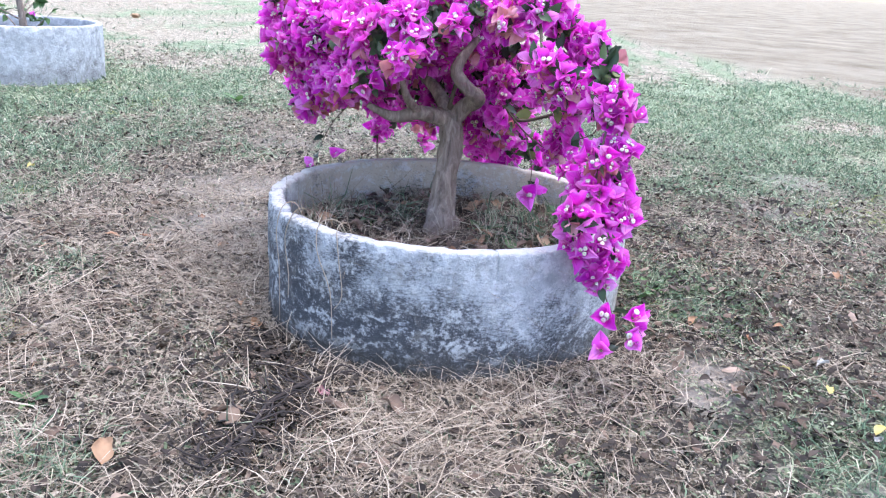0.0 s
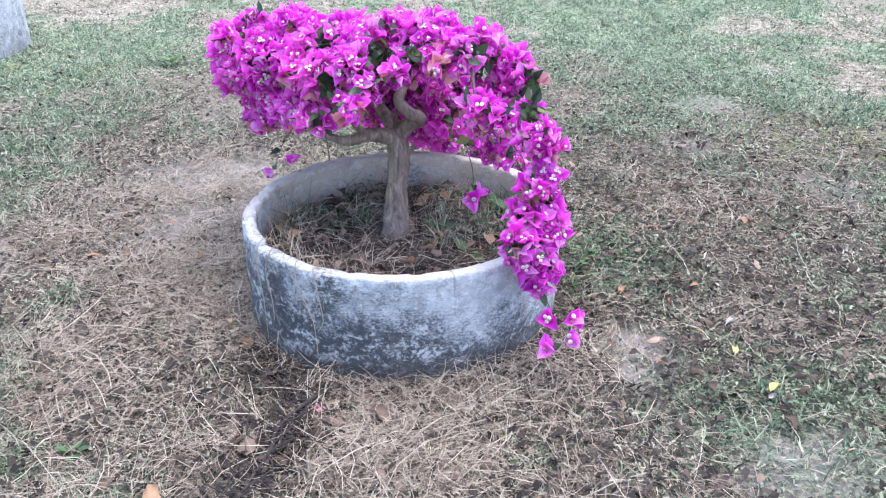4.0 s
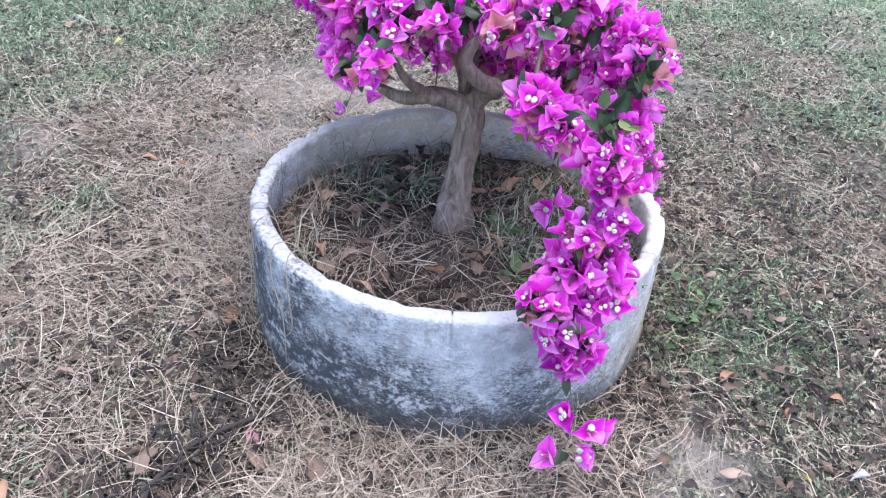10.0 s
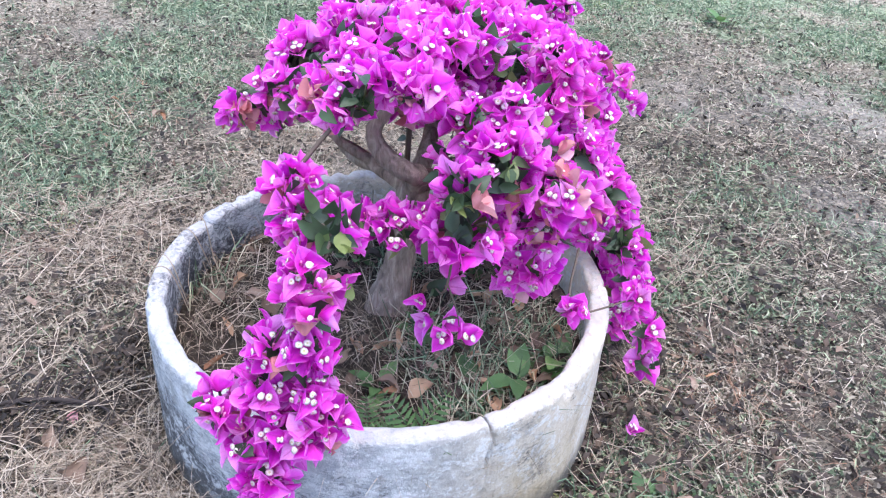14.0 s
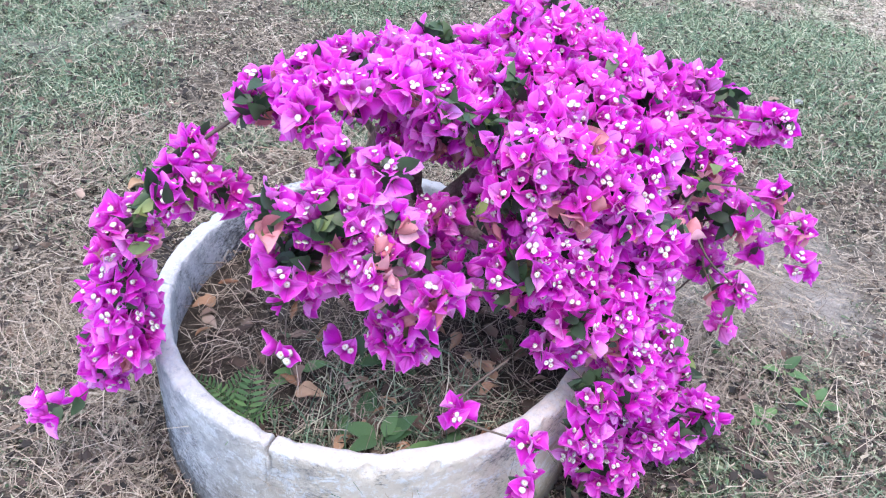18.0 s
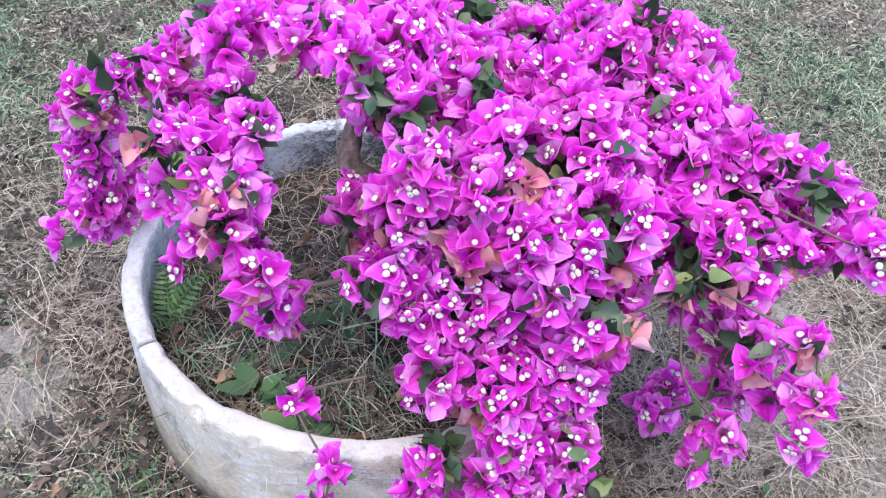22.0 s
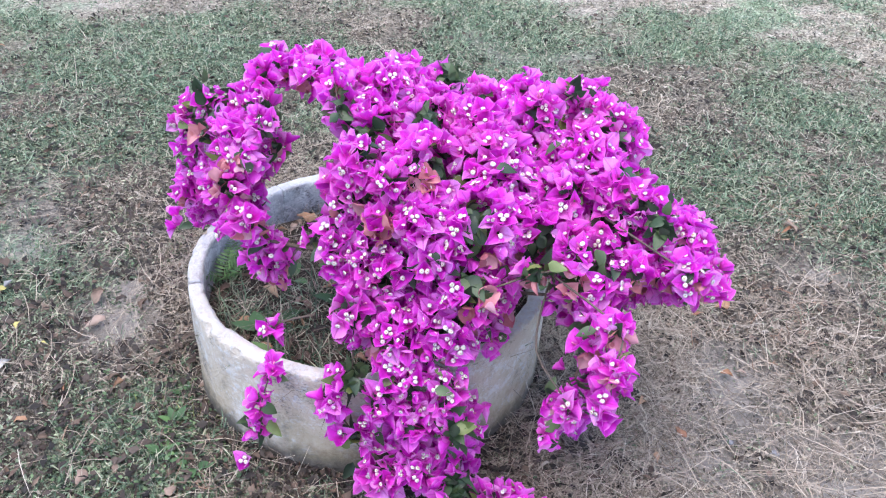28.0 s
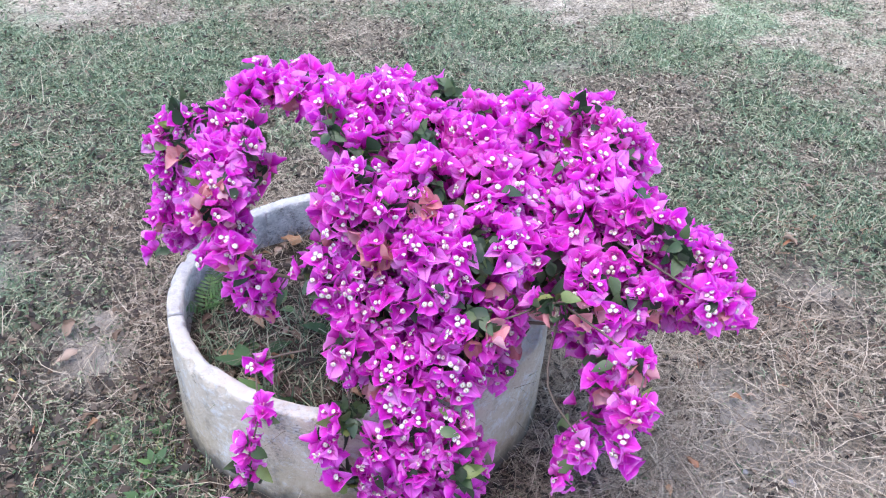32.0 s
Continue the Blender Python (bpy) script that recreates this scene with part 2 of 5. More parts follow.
def make_ground():
    m, nt, b = material("dry_lawn_soil", 0.95, 0.15)
    vec = coords(nt)
    sep = nt.nodes.new("ShaderNodeSeparateXYZ")
    nt.links.new(vec, sep.inputs[0])
    x, y, z = sep.outputs
    mid = noise_node(nt, vec, 6.0, 5, 0.65)
    fine = noise_node(nt, vec, 48.0, 8, 0.82)
    wavy = node(nt, "ShaderNodeMapping", Scale=(160.0, 26.0, 60.0), Rotation=(0, 0, 0.7))
    nt.links.new(vec, wavy.inputs[0])
    litter = noise_node(nt, wavy.outputs[0], 1.0, 5, 0.7, 1.4)
    # flakes of litter: each cell of a warped mosaic its own shade
    warp = nt.nodes.new("ShaderNodeVectorMath")
    warp.operation = "MULTIPLY_ADD"
    shake = node(nt, "ShaderNodeTexNoise", Scale=70.0, Detail=3.0)
    nt.links.new(vec, shake.inputs["Vector"])
    nt.links.new(shake.outputs["Color"], warp.inputs[0])
    warp.inputs[1].default_value = (0.022, 0.022, 0.022)
    nt.links.new(vec, warp.inputs[2])
    cells = node(nt, "ShaderNodeTexVoronoi", Scale=105.0)
    nt.links.new(warp.outputs[0], cells.inputs["Vector"])
    shade = nt.nodes.new("ShaderNodeSeparateXYZ")
    nt.links.new(cells.outputs["Color"], shade.inputs[0])
    flake = maths(nt, "ADD", maths(nt, "MULTIPLY", shade.outputs[0], 0.5), maths(nt, "MULTIPLY", fine, 0.5))
    soil = ramp(nt, flake, (0.25, (0.014, 0.012, 0.01)), (0.42, (0.05, 0.042, 0.034)), (0.58, (0.15, 0.128, 0.1)), (0.75, (0.36, 0.31, 0.245)))
    straw = ramp(nt, litter, (0.38, (0.02, 0.017, 0.014)), (0.52, (0.1, 0.086, 0.068)), (0.65, (0.34, 0.29, 0.23)))
    col = blend(nt, span(nt, mid, 0.35, 0.65), soil, straw)
    grass = ramp(nt, flake, (0.25, (0.012, 0.018, 0.011)), (0.42, (0.045, 0.06, 0.038)), (0.58, (0.12, 0.155, 0.095)), (0.75, (0.3, 0.35, 0.22)))
    patch = nt.nodes.new("ShaderNodeAttribute")
    patch.attribute_name = "green"
    bare = nt.nodes.new("ShaderNodeAttribute")
    bare.attribute_name = "bare"
    col = blend(nt, maths(nt, "MULTIPLY", span(nt, maths(nt, "ADD", patch.outputs["Fac"], maths(nt, "MULTIPLY", maths(nt, "SUBTRACT", mid, 0.5), 0.6)), 0.3, 0.8), 0.8), col, grass)
    dust = ramp(nt, noise_node(nt, vec, 30.0, 6, 0.7), (0.3, (0.27, 0.243, 0.218)), (0.6, (0.44, 0.405, 0.37)), (0.8, (0.56, 0.52, 0.485)))
    col = blend(nt, maths(nt, "MULTIPLY", bare.outputs["Fac"], 0.95), col, dust)
    # painted dark near for shaded gaps in the litter, paler far for lit blades
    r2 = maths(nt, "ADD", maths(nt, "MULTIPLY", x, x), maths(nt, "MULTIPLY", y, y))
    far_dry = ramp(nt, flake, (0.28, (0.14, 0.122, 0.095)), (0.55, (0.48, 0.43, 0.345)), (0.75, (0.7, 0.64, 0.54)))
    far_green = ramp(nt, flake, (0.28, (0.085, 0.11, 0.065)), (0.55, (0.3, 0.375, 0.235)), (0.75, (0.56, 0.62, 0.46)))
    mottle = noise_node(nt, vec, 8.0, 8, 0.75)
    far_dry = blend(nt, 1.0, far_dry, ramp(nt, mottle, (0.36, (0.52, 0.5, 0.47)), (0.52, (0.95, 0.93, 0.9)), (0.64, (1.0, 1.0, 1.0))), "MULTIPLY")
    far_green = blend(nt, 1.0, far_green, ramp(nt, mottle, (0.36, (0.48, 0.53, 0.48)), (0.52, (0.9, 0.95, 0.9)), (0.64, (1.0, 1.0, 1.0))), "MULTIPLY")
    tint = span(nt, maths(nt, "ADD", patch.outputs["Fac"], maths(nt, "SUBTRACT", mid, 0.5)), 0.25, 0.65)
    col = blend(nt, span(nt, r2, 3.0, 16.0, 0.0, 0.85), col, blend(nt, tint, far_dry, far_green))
    # bare pale sand beyond the lawn
    edge = maths(nt, "ADD", maths(nt, "MULTIPLY", x, 0.98), maths(nt, "MULTIPLY", y, 0.2))
    edge = maths(nt, "ADD", edge, maths(nt, "MULTIPLY", maths(nt, "SUBTRACT", mid, 0.5), 0.8))
    sand = span(nt, edge, 4.3, 5.2)
    sandcol = ramp(nt, noise_node(nt, vec, 0.8, 9, 0.72), (0.3, (0.15, 0.125, 0.09)), (0.5, (0.26, 0.225, 0.17)), (0.7, (0.36, 0.32, 0.255)))
    col = blend(nt, sand, col, sandcol)
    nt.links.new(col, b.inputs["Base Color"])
    bump(nt, b, maths(nt, "ADD", flake, maths(nt, "MULTIPLY", litter, 0.8)), 0.8, 0.02)
    return m


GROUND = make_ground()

STRAW = leafy("dry_straw", ((0.0, (0.06, 0.047, 0.036)), (0.25, (0.19, 0.152, 0.116)), (0.6, (0.37, 0.305, 0.237)), (0.9, (0.48, 0.41, 0.325)), (1.0, (0.58, 0.51, 0.42))), 0.15, 0.75, 40)
RUST = leafy("reddish_straw", ((0.0, (0.1, 0.055, 0.035)), (0.5, (0.27, 0.155, 0.1)), (1.0, (0.45, 0.3, 0.21))), 0.15, 0.75, 40)
GRASS = leafy("lawn_grass", ((0.0, (0.05, 0.08, 0.055)), (0.35, (0.105, 0.18, 0.11)), (0.65, (0.22, 0.325, 0.205)), (0.85, (0.42, 0.46, 0.32)), (1.0, (0.56, 0.53, 0.4))), 0.3, 0.6, 40)
CLOVER = leafy("clover_leaf", ((0.0, (0.035, 0.06, 0.03)), (0.5, (0.07, 0.125, 0.06)), (1.0, (0.17, 0.26, 0.12))), 0.3, 0.5, 60)
MOSS = leafy("yellow_green_grass", ((0.0, (0.09, 0.11, 0.03)), (0.5, (0.21, 0.25, 0.07)), (1.0, (0.4, 0.42, 0.15))), 0.3, 0.6, 40)
CRUMB = leafy("withered_crumb", ((0.0, (0.03, 0.026, 0.02)), (0.35, (0.13, 0.112, 0.085)), (0.7, (0.33, 0.29, 0.222)), (0.92, (0.44, 0.39, 0.31)), (1.0, (0.5, 0.455, 0.37))), 0.12, 0.75, 60)
CRUMB_GREEN = leafy("grass_crumb", ((0.0, (0.03, 0.042, 0.028)), (0.35, (0.085, 0.12, 0.07)), (0.7, (0.19, 0.25, 0.15)), (0.92, (0.35, 0.4, 0.26)), (1.0, (0.5, 0.52, 0.38))), 0.25, 0.65, 60)
BRACT = make_bract()
FADED = leafy("faded_bract", ((0.0, (0.5, 0.15, 0.2)), (0.5, (0.66, 0.29, 0.3)), (1.0, (0.74, 0.42, 0.5))), 0.38, 0.6, 60, True)
BUD = leafy("pink_bud", ((0.0, (0.7, 0.16, 0.42)), (1.0, (0.85, 0.45, 0.6))), 0.2, 0.6, 60)
THROAT = leafy("floret_throat", ((0.0, (0.45, 0.42, 0.2)), (1.0, (0.62, 0.56, 0.4))), 0.1, 0.7, 60)
FLORET = leafy("white_floret", ((0.0, (0.8, 0.76, 0.68)), (1.0, (0.85, 0.84, 0.8))), 0.2, 0.6, 60)
LEAF = leafy("green_leaf", ((0.0, (0.022, 0.042, 0.024)), (0.5, (0.045, 0.085, 0.042)), (0.85, (0.09, 0.14, 0.06)), (1.0, (0.22, 0.27, 0.08))), 0.3, 0.42, 50, True, 0.45)
DEAD = leafy("dead_leaf", ((0.0, (0.03, 0.023, 0.02)), (0.5, (0.06, 0.043, 0.034)), (0.8, (0.12, 0.082, 0.06)), (1.0, (0.22, 0.16, 0.12))), 0.12, 0.75, 50, True)


def make_bark():
    m, nt, b = material("grey_bark", 0.9, 0.2)
    vec = coords(nt)
    st = node(nt, "ShaderNodeMapping", Scale=(60.0, 60.0, 14.0))
    nt.links.new(vec, st.inputs[0])
    n = noise_node(nt, st.outputs[0], 1.0, 7, 0.7, 0.5)
    col = ramp(nt, n, (0.3, (0.09, 0.07, 0.062)), (0.52, (0.24, 0.19, 0.165)), (0.75, (0.42, 0.36, 0.32)))
    nt.links.new(col, b.inputs["Base Color"])
    bump(nt, b, n, 0.9, 0.012)
    return m


BARK = make_bark()


def make_soil_mat():
    m, nt, b = material("dark_potting_soil", 0.95, 0.15)
    vec = coords(nt)
    fine = noise_node(nt, vec, 60.0, 7, 0.75)
    nt.links.new(ramp(nt, fine, (0.3, (0.02, 0.017, 0.014)), (0.55, (0.065, 0.052, 0.042)), (0.75, (0.17, 0.138, 0.11))), b.inputs["Base Color"])
    bump(nt, b, fine, 0.9, 0.02)
    return m


SOIL_MAT = make_soil_mat()
STEM = leafy("brown_stem", ((0.0, (0.06, 0.045, 0.04)), (1.0, (0.14, 0.11, 0.085))), 0.0, 0.8, 50)
CHAFF = leafy("dark_leaf_crumb", ((0.0, (0.012, 0.01, 0.009)), (0.5, (0.03, 0.024, 0.02)), (1.0, (0.08, 0.06, 0.048))), 0.0, 0.8, 50)
CHAR = leafy("blackened_twig", ((0.0, (0.015, 0.012, 0.012)), (1.0, (0.05, 0.04, 0.038))), 0.0, 0.85, 50)
STONE, stone_nt, stone_b = material("grey_stone", 0.85, 0.3)
stone_n = noise_node(stone_nt, coords(stone_nt), 40.0, 6, 0.7)
stone_nt.links.new(ramp(stone_nt, stone_n, (0.3, (0.12, 0.12, 0.13)), (0.7, (0.34, 0.34, 0.35))), stone_b.inputs["Base Color"])
bump(stone_nt, stone_b, stone_n, 0.5, 0.01)

# ---- geometry helpers ----


def mesh_from(name, verts, faces, mats, mat_ids=None, smooth=True):
    me = bpy.data.meshes.new(name)
    me.from_pydata([tuple(v) for v in verts], [], [tuple(f) for f in faces])
    for m in mats:
        me.materials.append(m)
    if mat_ids is not None:
        me.polygons.foreach_set("material_index", np.asarray(mat_ids, dtype=np.int32))
    me.polygons.foreach_set("use_smooth", np.full(len(me.polygons), smooth))
    me.update()
    return me


def child(name, me, parent, label=""):
    ob = new(name, me)
    ob.parent = parent
    return tagged(ob, label)


def tube(points, radii, sides=8, rough=0.0, seed=0):
    """Rings along a smooth curve through the points; returns verts and faces."""
    rng = random.Random(seed)
    pts = [Vector(p) for p in points]
    fine, rad = [], []
    n = len(pts)
    for k in range(n - 1):
        p0, p1, p2, p3 = pts[max(k - 1, 0)], pts[k], pts[k + 1], pts[min(k + 2, n - 1)]
        steps = 4
        for s in range(steps + (k == n - 2)):
            t = s / steps
            fine.append(0.5 * ((2 * p1) + (p2 - p0) * t + (2 * p0 - 5 * p1 + 4 * p2 - p3) * t * t + (3 * p1 - p0 - 3 * p2 + p3) * t ** 3))
            rad.append(radii[k] * (1 - t) + radii[k + 1] * t)
    verts, faces = [], []
    side = Vector((1, 0.2, 0.1))
    for k, p in enumerate(fine):
        d = (fine[min(k + 1, len(fine) - 1)] - fine[max(k - 1, 0)]).normalized()
        side = (side - d * side.dot(d)).normalized()
        up = d.cross(side)
        for j in range(sides):
            a = 2 * math.pi * j / sides
            r = rad[k] * (1 + rough * (noise.noise(p * 22 + Vector((3 * math.cos(a), 3 * math.sin(a), seed))) + rng.uniform(-0.3, 0.3)))
            verts.append(p + (side * math.cos(a) + up * math.sin(a)) * r)
    m = len(fine)
    for k in range(m - 1):
        for j in range(sides):
            a, b = k * sides + j, k * sides + (j + 1) % sides
            faces.append((a, b, b + sides, a + sides))
    faces.append(tuple(range(sides - 1, -1, -1)))
    faces.append(tuple(range((m - 1) * sides, m * sides)))
    return verts, faces


class Bag:
    """Gathers verts and faces of many small pieces into one mesh."""

    def __init__(self):
        self.parts, self.f, self.m, self.count = [], [], [], 0

    def add(self, verts, faces, mat=0, m=None):
        co = verts if isinstance(verts, np.ndarray) else np.array([tuple(v) for v in verts])
        if m is not None:
            k = np.array(m)
            co = (co[:, None, :] * k[None, :3, :3]).sum(2) + k[:3, 3]
        n = self.count
        self.parts.append(co)
        self.count += len(co)
        self.f.extend(tuple(i + n for i in f) for f in faces)
        self.m.extend([mat] * len(faces))

    def flat(self):
        return np.concatenate(self.parts)

    def mesh(self, name, *mats):
        return mesh_from(name, self.flat().tolist(), self.f, mats, self.m)


def blade_leaf(length, width, cup=0.25, droop=0.2, tip=1.3, rows=5, ruffle=0.0, seed=0):
    """A pointed oval leaf from the origin along +x, face up."""
    rng = random.Random(seed)
    v, f = [], []
    for k in range(rows + 1):
        u = k / rows
        w = width * 0.5 * (math.sin(math.pi * min(u ** 0.72, 1.0)) ** 0.8 if 0 < u < 1 else 0.04) * (1 - 0.25 * u * (tip - 1))
        z = -droop * length * u * u
        x = length * u
        rz = ruffle * length
        v += [Vector((x, w, z + cup * w + rng.uniform(-rz, rz))), Vector((x, 0, z - 0.1 * cup * w)), Vector((x, -w, z + cup * w + rng.uniform(-rz, rz)))]
    for k in range(rows):
        a = 3 * k
        f += [(a, a + 3, a + 4, a + 1), (a + 1, a + 4, a + 5, a + 2)]
    return v, f


def bract(length, width, cup, droop, wave, seed):
    """A papery pointed bract along +x: hollowed across, waved along its edges, bent towards the tip."""
    rng = random.Random(seed)
    ph, tw = rng.uniform(0, 6.3), rng.uniform(-0.35, 0.35)
    v, f = [], []
    rows = 6
    for k in range(rows + 1):
        u = k / rows
        w = width * 0.5 * (math.sin(math.pi * u ** 0.7) ** 0.85 if 0 < u < 1 else (0.12 if k == 0 else 0.0))
        for j in (-1.0, -0.55, 0.0, 0.55, 1.0):
            z = cup * w * j * j - droop * length * u * u + 0.26 * w * abs(j) + wave * length * math.sin(7 * u + ph + 1.5 * j) * abs(j) * u + tw * w * j * u
            v.append(Vector((length * u, w * j, z)))
    for k in range(rows):
        for j in range(4):
            a = 5 * k + j
            f.append((a, a + 5, a + 6, a + 1))
    return v, f


def make_flower(seed, faded=False, open_angle=48):
    """Three papery bracts round one to three small white florets; axis +z."""
    rng = random.Random(seed)
    bracts, florets = Bag(), Bag()
    turn = rng.uniform(0, 120)
    for k in range(3):
        ln = rng.uniform(0.028, 0.037)
        v, f = bract(ln, ln * rng.uniform(0.86, 1.02), rng.uniform(0.0, 0.9), rng.uniform(-0.5, 0.45), rng.uniform(0.07, 0.18), seed * 7 + k)
        bracts.add(v, f, 0, pose(0, 0, 0, 0, 0, turn + 120 * k + rng.uniform(-12, 12)) @ pose(0.003, 0, 0, 0, -(90 - open_angle) + rng.uniform(-20, 20), 0))
    for k in range(rng.choice((1, 2, 2, 3))):
        a = turn + 60 + 120 * k
        c = Vector((0.005 * math.cos(radians(a)), 0.005 * math.sin(radians(a)), 0.0))
        h = rng.uniform(0.015, 0.021)
        v, f, ids = [], [], []
        shut = rng.random() < 0.15
        rings = ((0.0, 0.0013), (h * 0.8, 0.0018), (h * 0.95, 0.0016), (h, 0.0006)) if shut else ((h * 0.3, 0.0012), (h, 0.0015), (h + 0.0012, 0.0062), (h + 0.0018, 0.002))
        for q, (z, r) in enumerate(rings):
            for j in range(7):
                b = j * math.pi / 3.5
                rr = r * (0.85 if j % 3 == 1 and q == 2 and not shut else 1.0)
                v.append(c * (1 + z * 18) + Vector((rr * math.cos(b), rr * math.sin(b), z)))
        for q in range(len(rings) - 1):
            for j in range(7):
                f.append((q * 7 + j, q * 7 + (j + 1) % 7, q * 7 + 7 + (j + 1) % 7, q * 7 + 7 + j))
                ids.append(1 if shut or q == 0 else 0)
        f.append(tuple(range(7 * len(rings) - 7, 7 * len(rings))))
        ids.append(1 if shut else 2)
        florets.add(v, f)
        florets.m[-len(ids):] = ids
    return bracts, florets


def aim(place, normal, spin, size=1.0):
    q = Vector(normal).to_track_quat("Z", "Y")
    return Matrix.Translation(place) @ q.to_matrix().to_4x4() @ pose(0, 0, 0, 0, 0, spin) @ Matrix.Scale(size, 4)


# ---- the ground: one sheet to the horizon ----


TABLES = {k: np.random.RandomState(k).rand(256, 256) for k in range(20)}


def value_noise(x, y, scale, seed):
    """Smooth noise in 0..1 on arrays."""
    table = TABLES[seed]
    u, v = np.asarray(x) * scale + 1000.0, np.asarray(y) * scale + 1000.0
    i, j = np.floor(u).astype(int), np.floor(v).astype(int)
    a, b = u - i, v - j
    a, b = a * a * (3 - 2 * a), b * b * (3 - 2 * b)
    i0, i1, j0, j1 = i % 256, (i + 1) % 256, j % 256, (j + 1) % 256
    return (table[i0, j0] * (1 - a) + table[i1, j0] * a) * (1 - b) + (table[i0, j1] * (1 - a) + table[i1, j1] * a) * b


FAR = (-3.215, 3.325)


def lawn_height(x, y):
    d = np.hypot(x, y)
    h = 0.03 * (value_noise(x, y, 1.7, 1) - 0.5) + 0.014 * (value_noise(x, y, 7, 2) - 0.5)
    h = h - 0.022 * np.exp(-((d - 0.5) / 0.1) ** 2)
    h = h + 0.07 * np.exp(-((x - FAR[0]) ** 2 + (y - FAR[1]) ** 2) / 2.2)
    return h + 0.05 * np.clip((d - 6) / 6, 0, 3) * (value_noise(x, y, 0.3, 3) - 0.5)


def spots(x, y, places):
    out = np.zeros(np.shape(x))
    for px, py, r, w in places:
        out = out + w * np.exp(-((x - px) ** 2 + (y - py) ** 2) / (r * r))
    return out


GREEN_NEAR = ((-1.76, 1.33, 0.35, 0.6), (-1.68, 0.63, 0.3, 0.6), (-1.07, 0.02, 0.22, 0.5), (-1.2, -0.41, 0.3, 0.6), (0.23, -0.85, 0.13, 0.7), (0.35, -0.83, 0.1, 0.6), (0.6, 0.23, 0.2, 0.8), (0.97, -0.73, 0.25, 0.4), (0.75, -0.64, 0.18, 0.6),
              (1.1, -0.78, 0.25, 0.5), (0.74, 0.42, 0.18, 0.6), (0.18, 1.11, 0.2, 0.4), (-0.34, 1.06, 0.2, 0.7), (0.0, 0.81, 0.15, 0.6), (0.81, 0.09, 0.2, 0.8), (-1.68, 0.14, 0.25, 0.6), (0.84, -0.52, 0.15, 0.4), (0.8, -1.59, 0.4, 0.4), (-1.66, -0.47, 0.3, 0.5), (0.53, 0.04, 0.12, 0.6))
GREEN_FAR = ((-2.34, 3.2, 0.7, 1.0), (-2.6, 2.6, 0.5, 0.8), (-1.91, 3.81, 0.6, 0.7), (1.64, 2.57, 0.45, 0.8), (2.19, 2.22, 0.4, 0.8), (1.46, 4.5, 1.0, 0.6), (3.0, 5.4, 0.9, 0.7), (1.65, 3.2, 0.6, 0.5), (-2.83, 0.72, 0.5, 0.6), (-2.71, 1.13, 0.5, 0.6), (-2.25, 0.24, 0.4, 0.6), (-0.36, 3.89, 0.7, 0.6),
             (-1.42, -1.75, 0.5, 0.6), (-0.8, -1.59, 0.4, 0.5), (0.57, -1.97, 0.5, 0.5), (-0.03, -2.52, 0.5, 0.5), (-1.88, -0.49, 0.35, 0.5), (0.88, -3.27, 0.3, 0.5), (0.25, -2.77, 0.4, 0.5), (-1.45, -2.16, 0.4, 0.6), (-2.57, -1.86, 0.6, 0.7), (-0.71, -3.5, 0.4, 0.5), (-2.51, -0.71, 0.45, 0.6))
GREEN_LEFT = ((-1.17, -0.52, 0.14, 1.0), (-1.12, -0.04, 0.12, 0.9), (-0.75, -0.20, 0.10, 0.7), (-0.68, -1.03, 0.15, 0.9), (-0.54, -0.45, 0.08, 0.7), (-0.96, -0.84, 0.10, 0.7))
DRY_SPOTS = ((0.0, -0.85, 0.5, 0.6), (-0.75, -0.45, 0.35, 0.5), (-0.8, 0.45, 0.35, 0.5), (0.6, 1.5, 0.5, 0.2), (0.55, -1.15, 0.3, 0.3), (-1.1, 0.2, 0.4, 0.4), (-0.9, 0.8, 0.4, 0.5), (-2.06, -1.51, 0.35, 0.5), (-1.36, 0.3, 0.35, 0.5), (-2.81, -2.78, 0.5, 0.6), (0.39, -3.6, 0.5, 0.6), (-0.9, 2.0, 0.5, 0.3), (1.3, 0.8, 0.5, 0.15))
BARE_SPOTS = ((1.79, 5.74, 0.4, 0.8), (0.68, -0.48, 0.11, 0.6), (-0.95, 0.98, 0.32, 0.55), (0.97, -0.84, 0.1, 0.5), (1.62, 2.12, 0.2, 0.6), (0.7, -0.76, 0.1, 0.35), (-0.55, 2.59, 0.35, 0.4), (-1.0, 2.1, 0.3, 0.35), (-0.79, 1.15, 0.2, 0.35), (-0.54, 0.97, 0.12, 0.45), (0.7, -0.26, 0.13, 0.5), (0.42, -0.59, 0.08, 0.3),
              (-1.55, 0.26, 0.15, 0.4), (-0.62, 0.69, 0.15, 0.6), (0.6, -0.38, 0.12, 0.45), (0.39, -3.53, 0.35, 0.7), (0.93, -3.71, 0.4, 0.5), (-3.33, -2.0, 0.4, 0.6), (-2.37, -2.57, 0.3, 0.6), (-0.85, 0.5, 0.25, 0.45), (0.68, 0.01, 0.08, 0.4), (-2.6, 4.6, 0.4, 0.6), (-3.0, 6.8, 0.8, 0.7))
RUST_SPOTS = ((-1.31, 0.37, 0.22, 0.5), (-1.08, -0.65, 0.25, 0.5), (1.08, 0.75, 0.3, 0.45), (1.33, 0.53, 0.25, 0.4), (0.45, 0.7, 0.16, 0.8), (0.6, 0.4, 0.07, 0.7), (-1.8, -0.1, 0.22, 0.7), (-2.0, -0.04, 0.18, 0.5), (0.73, -1.36, 0.16, 0.5), (0.91, -1.85, 0.18, 0.6), (-0.75, 0.0, 0.2, 0.3))
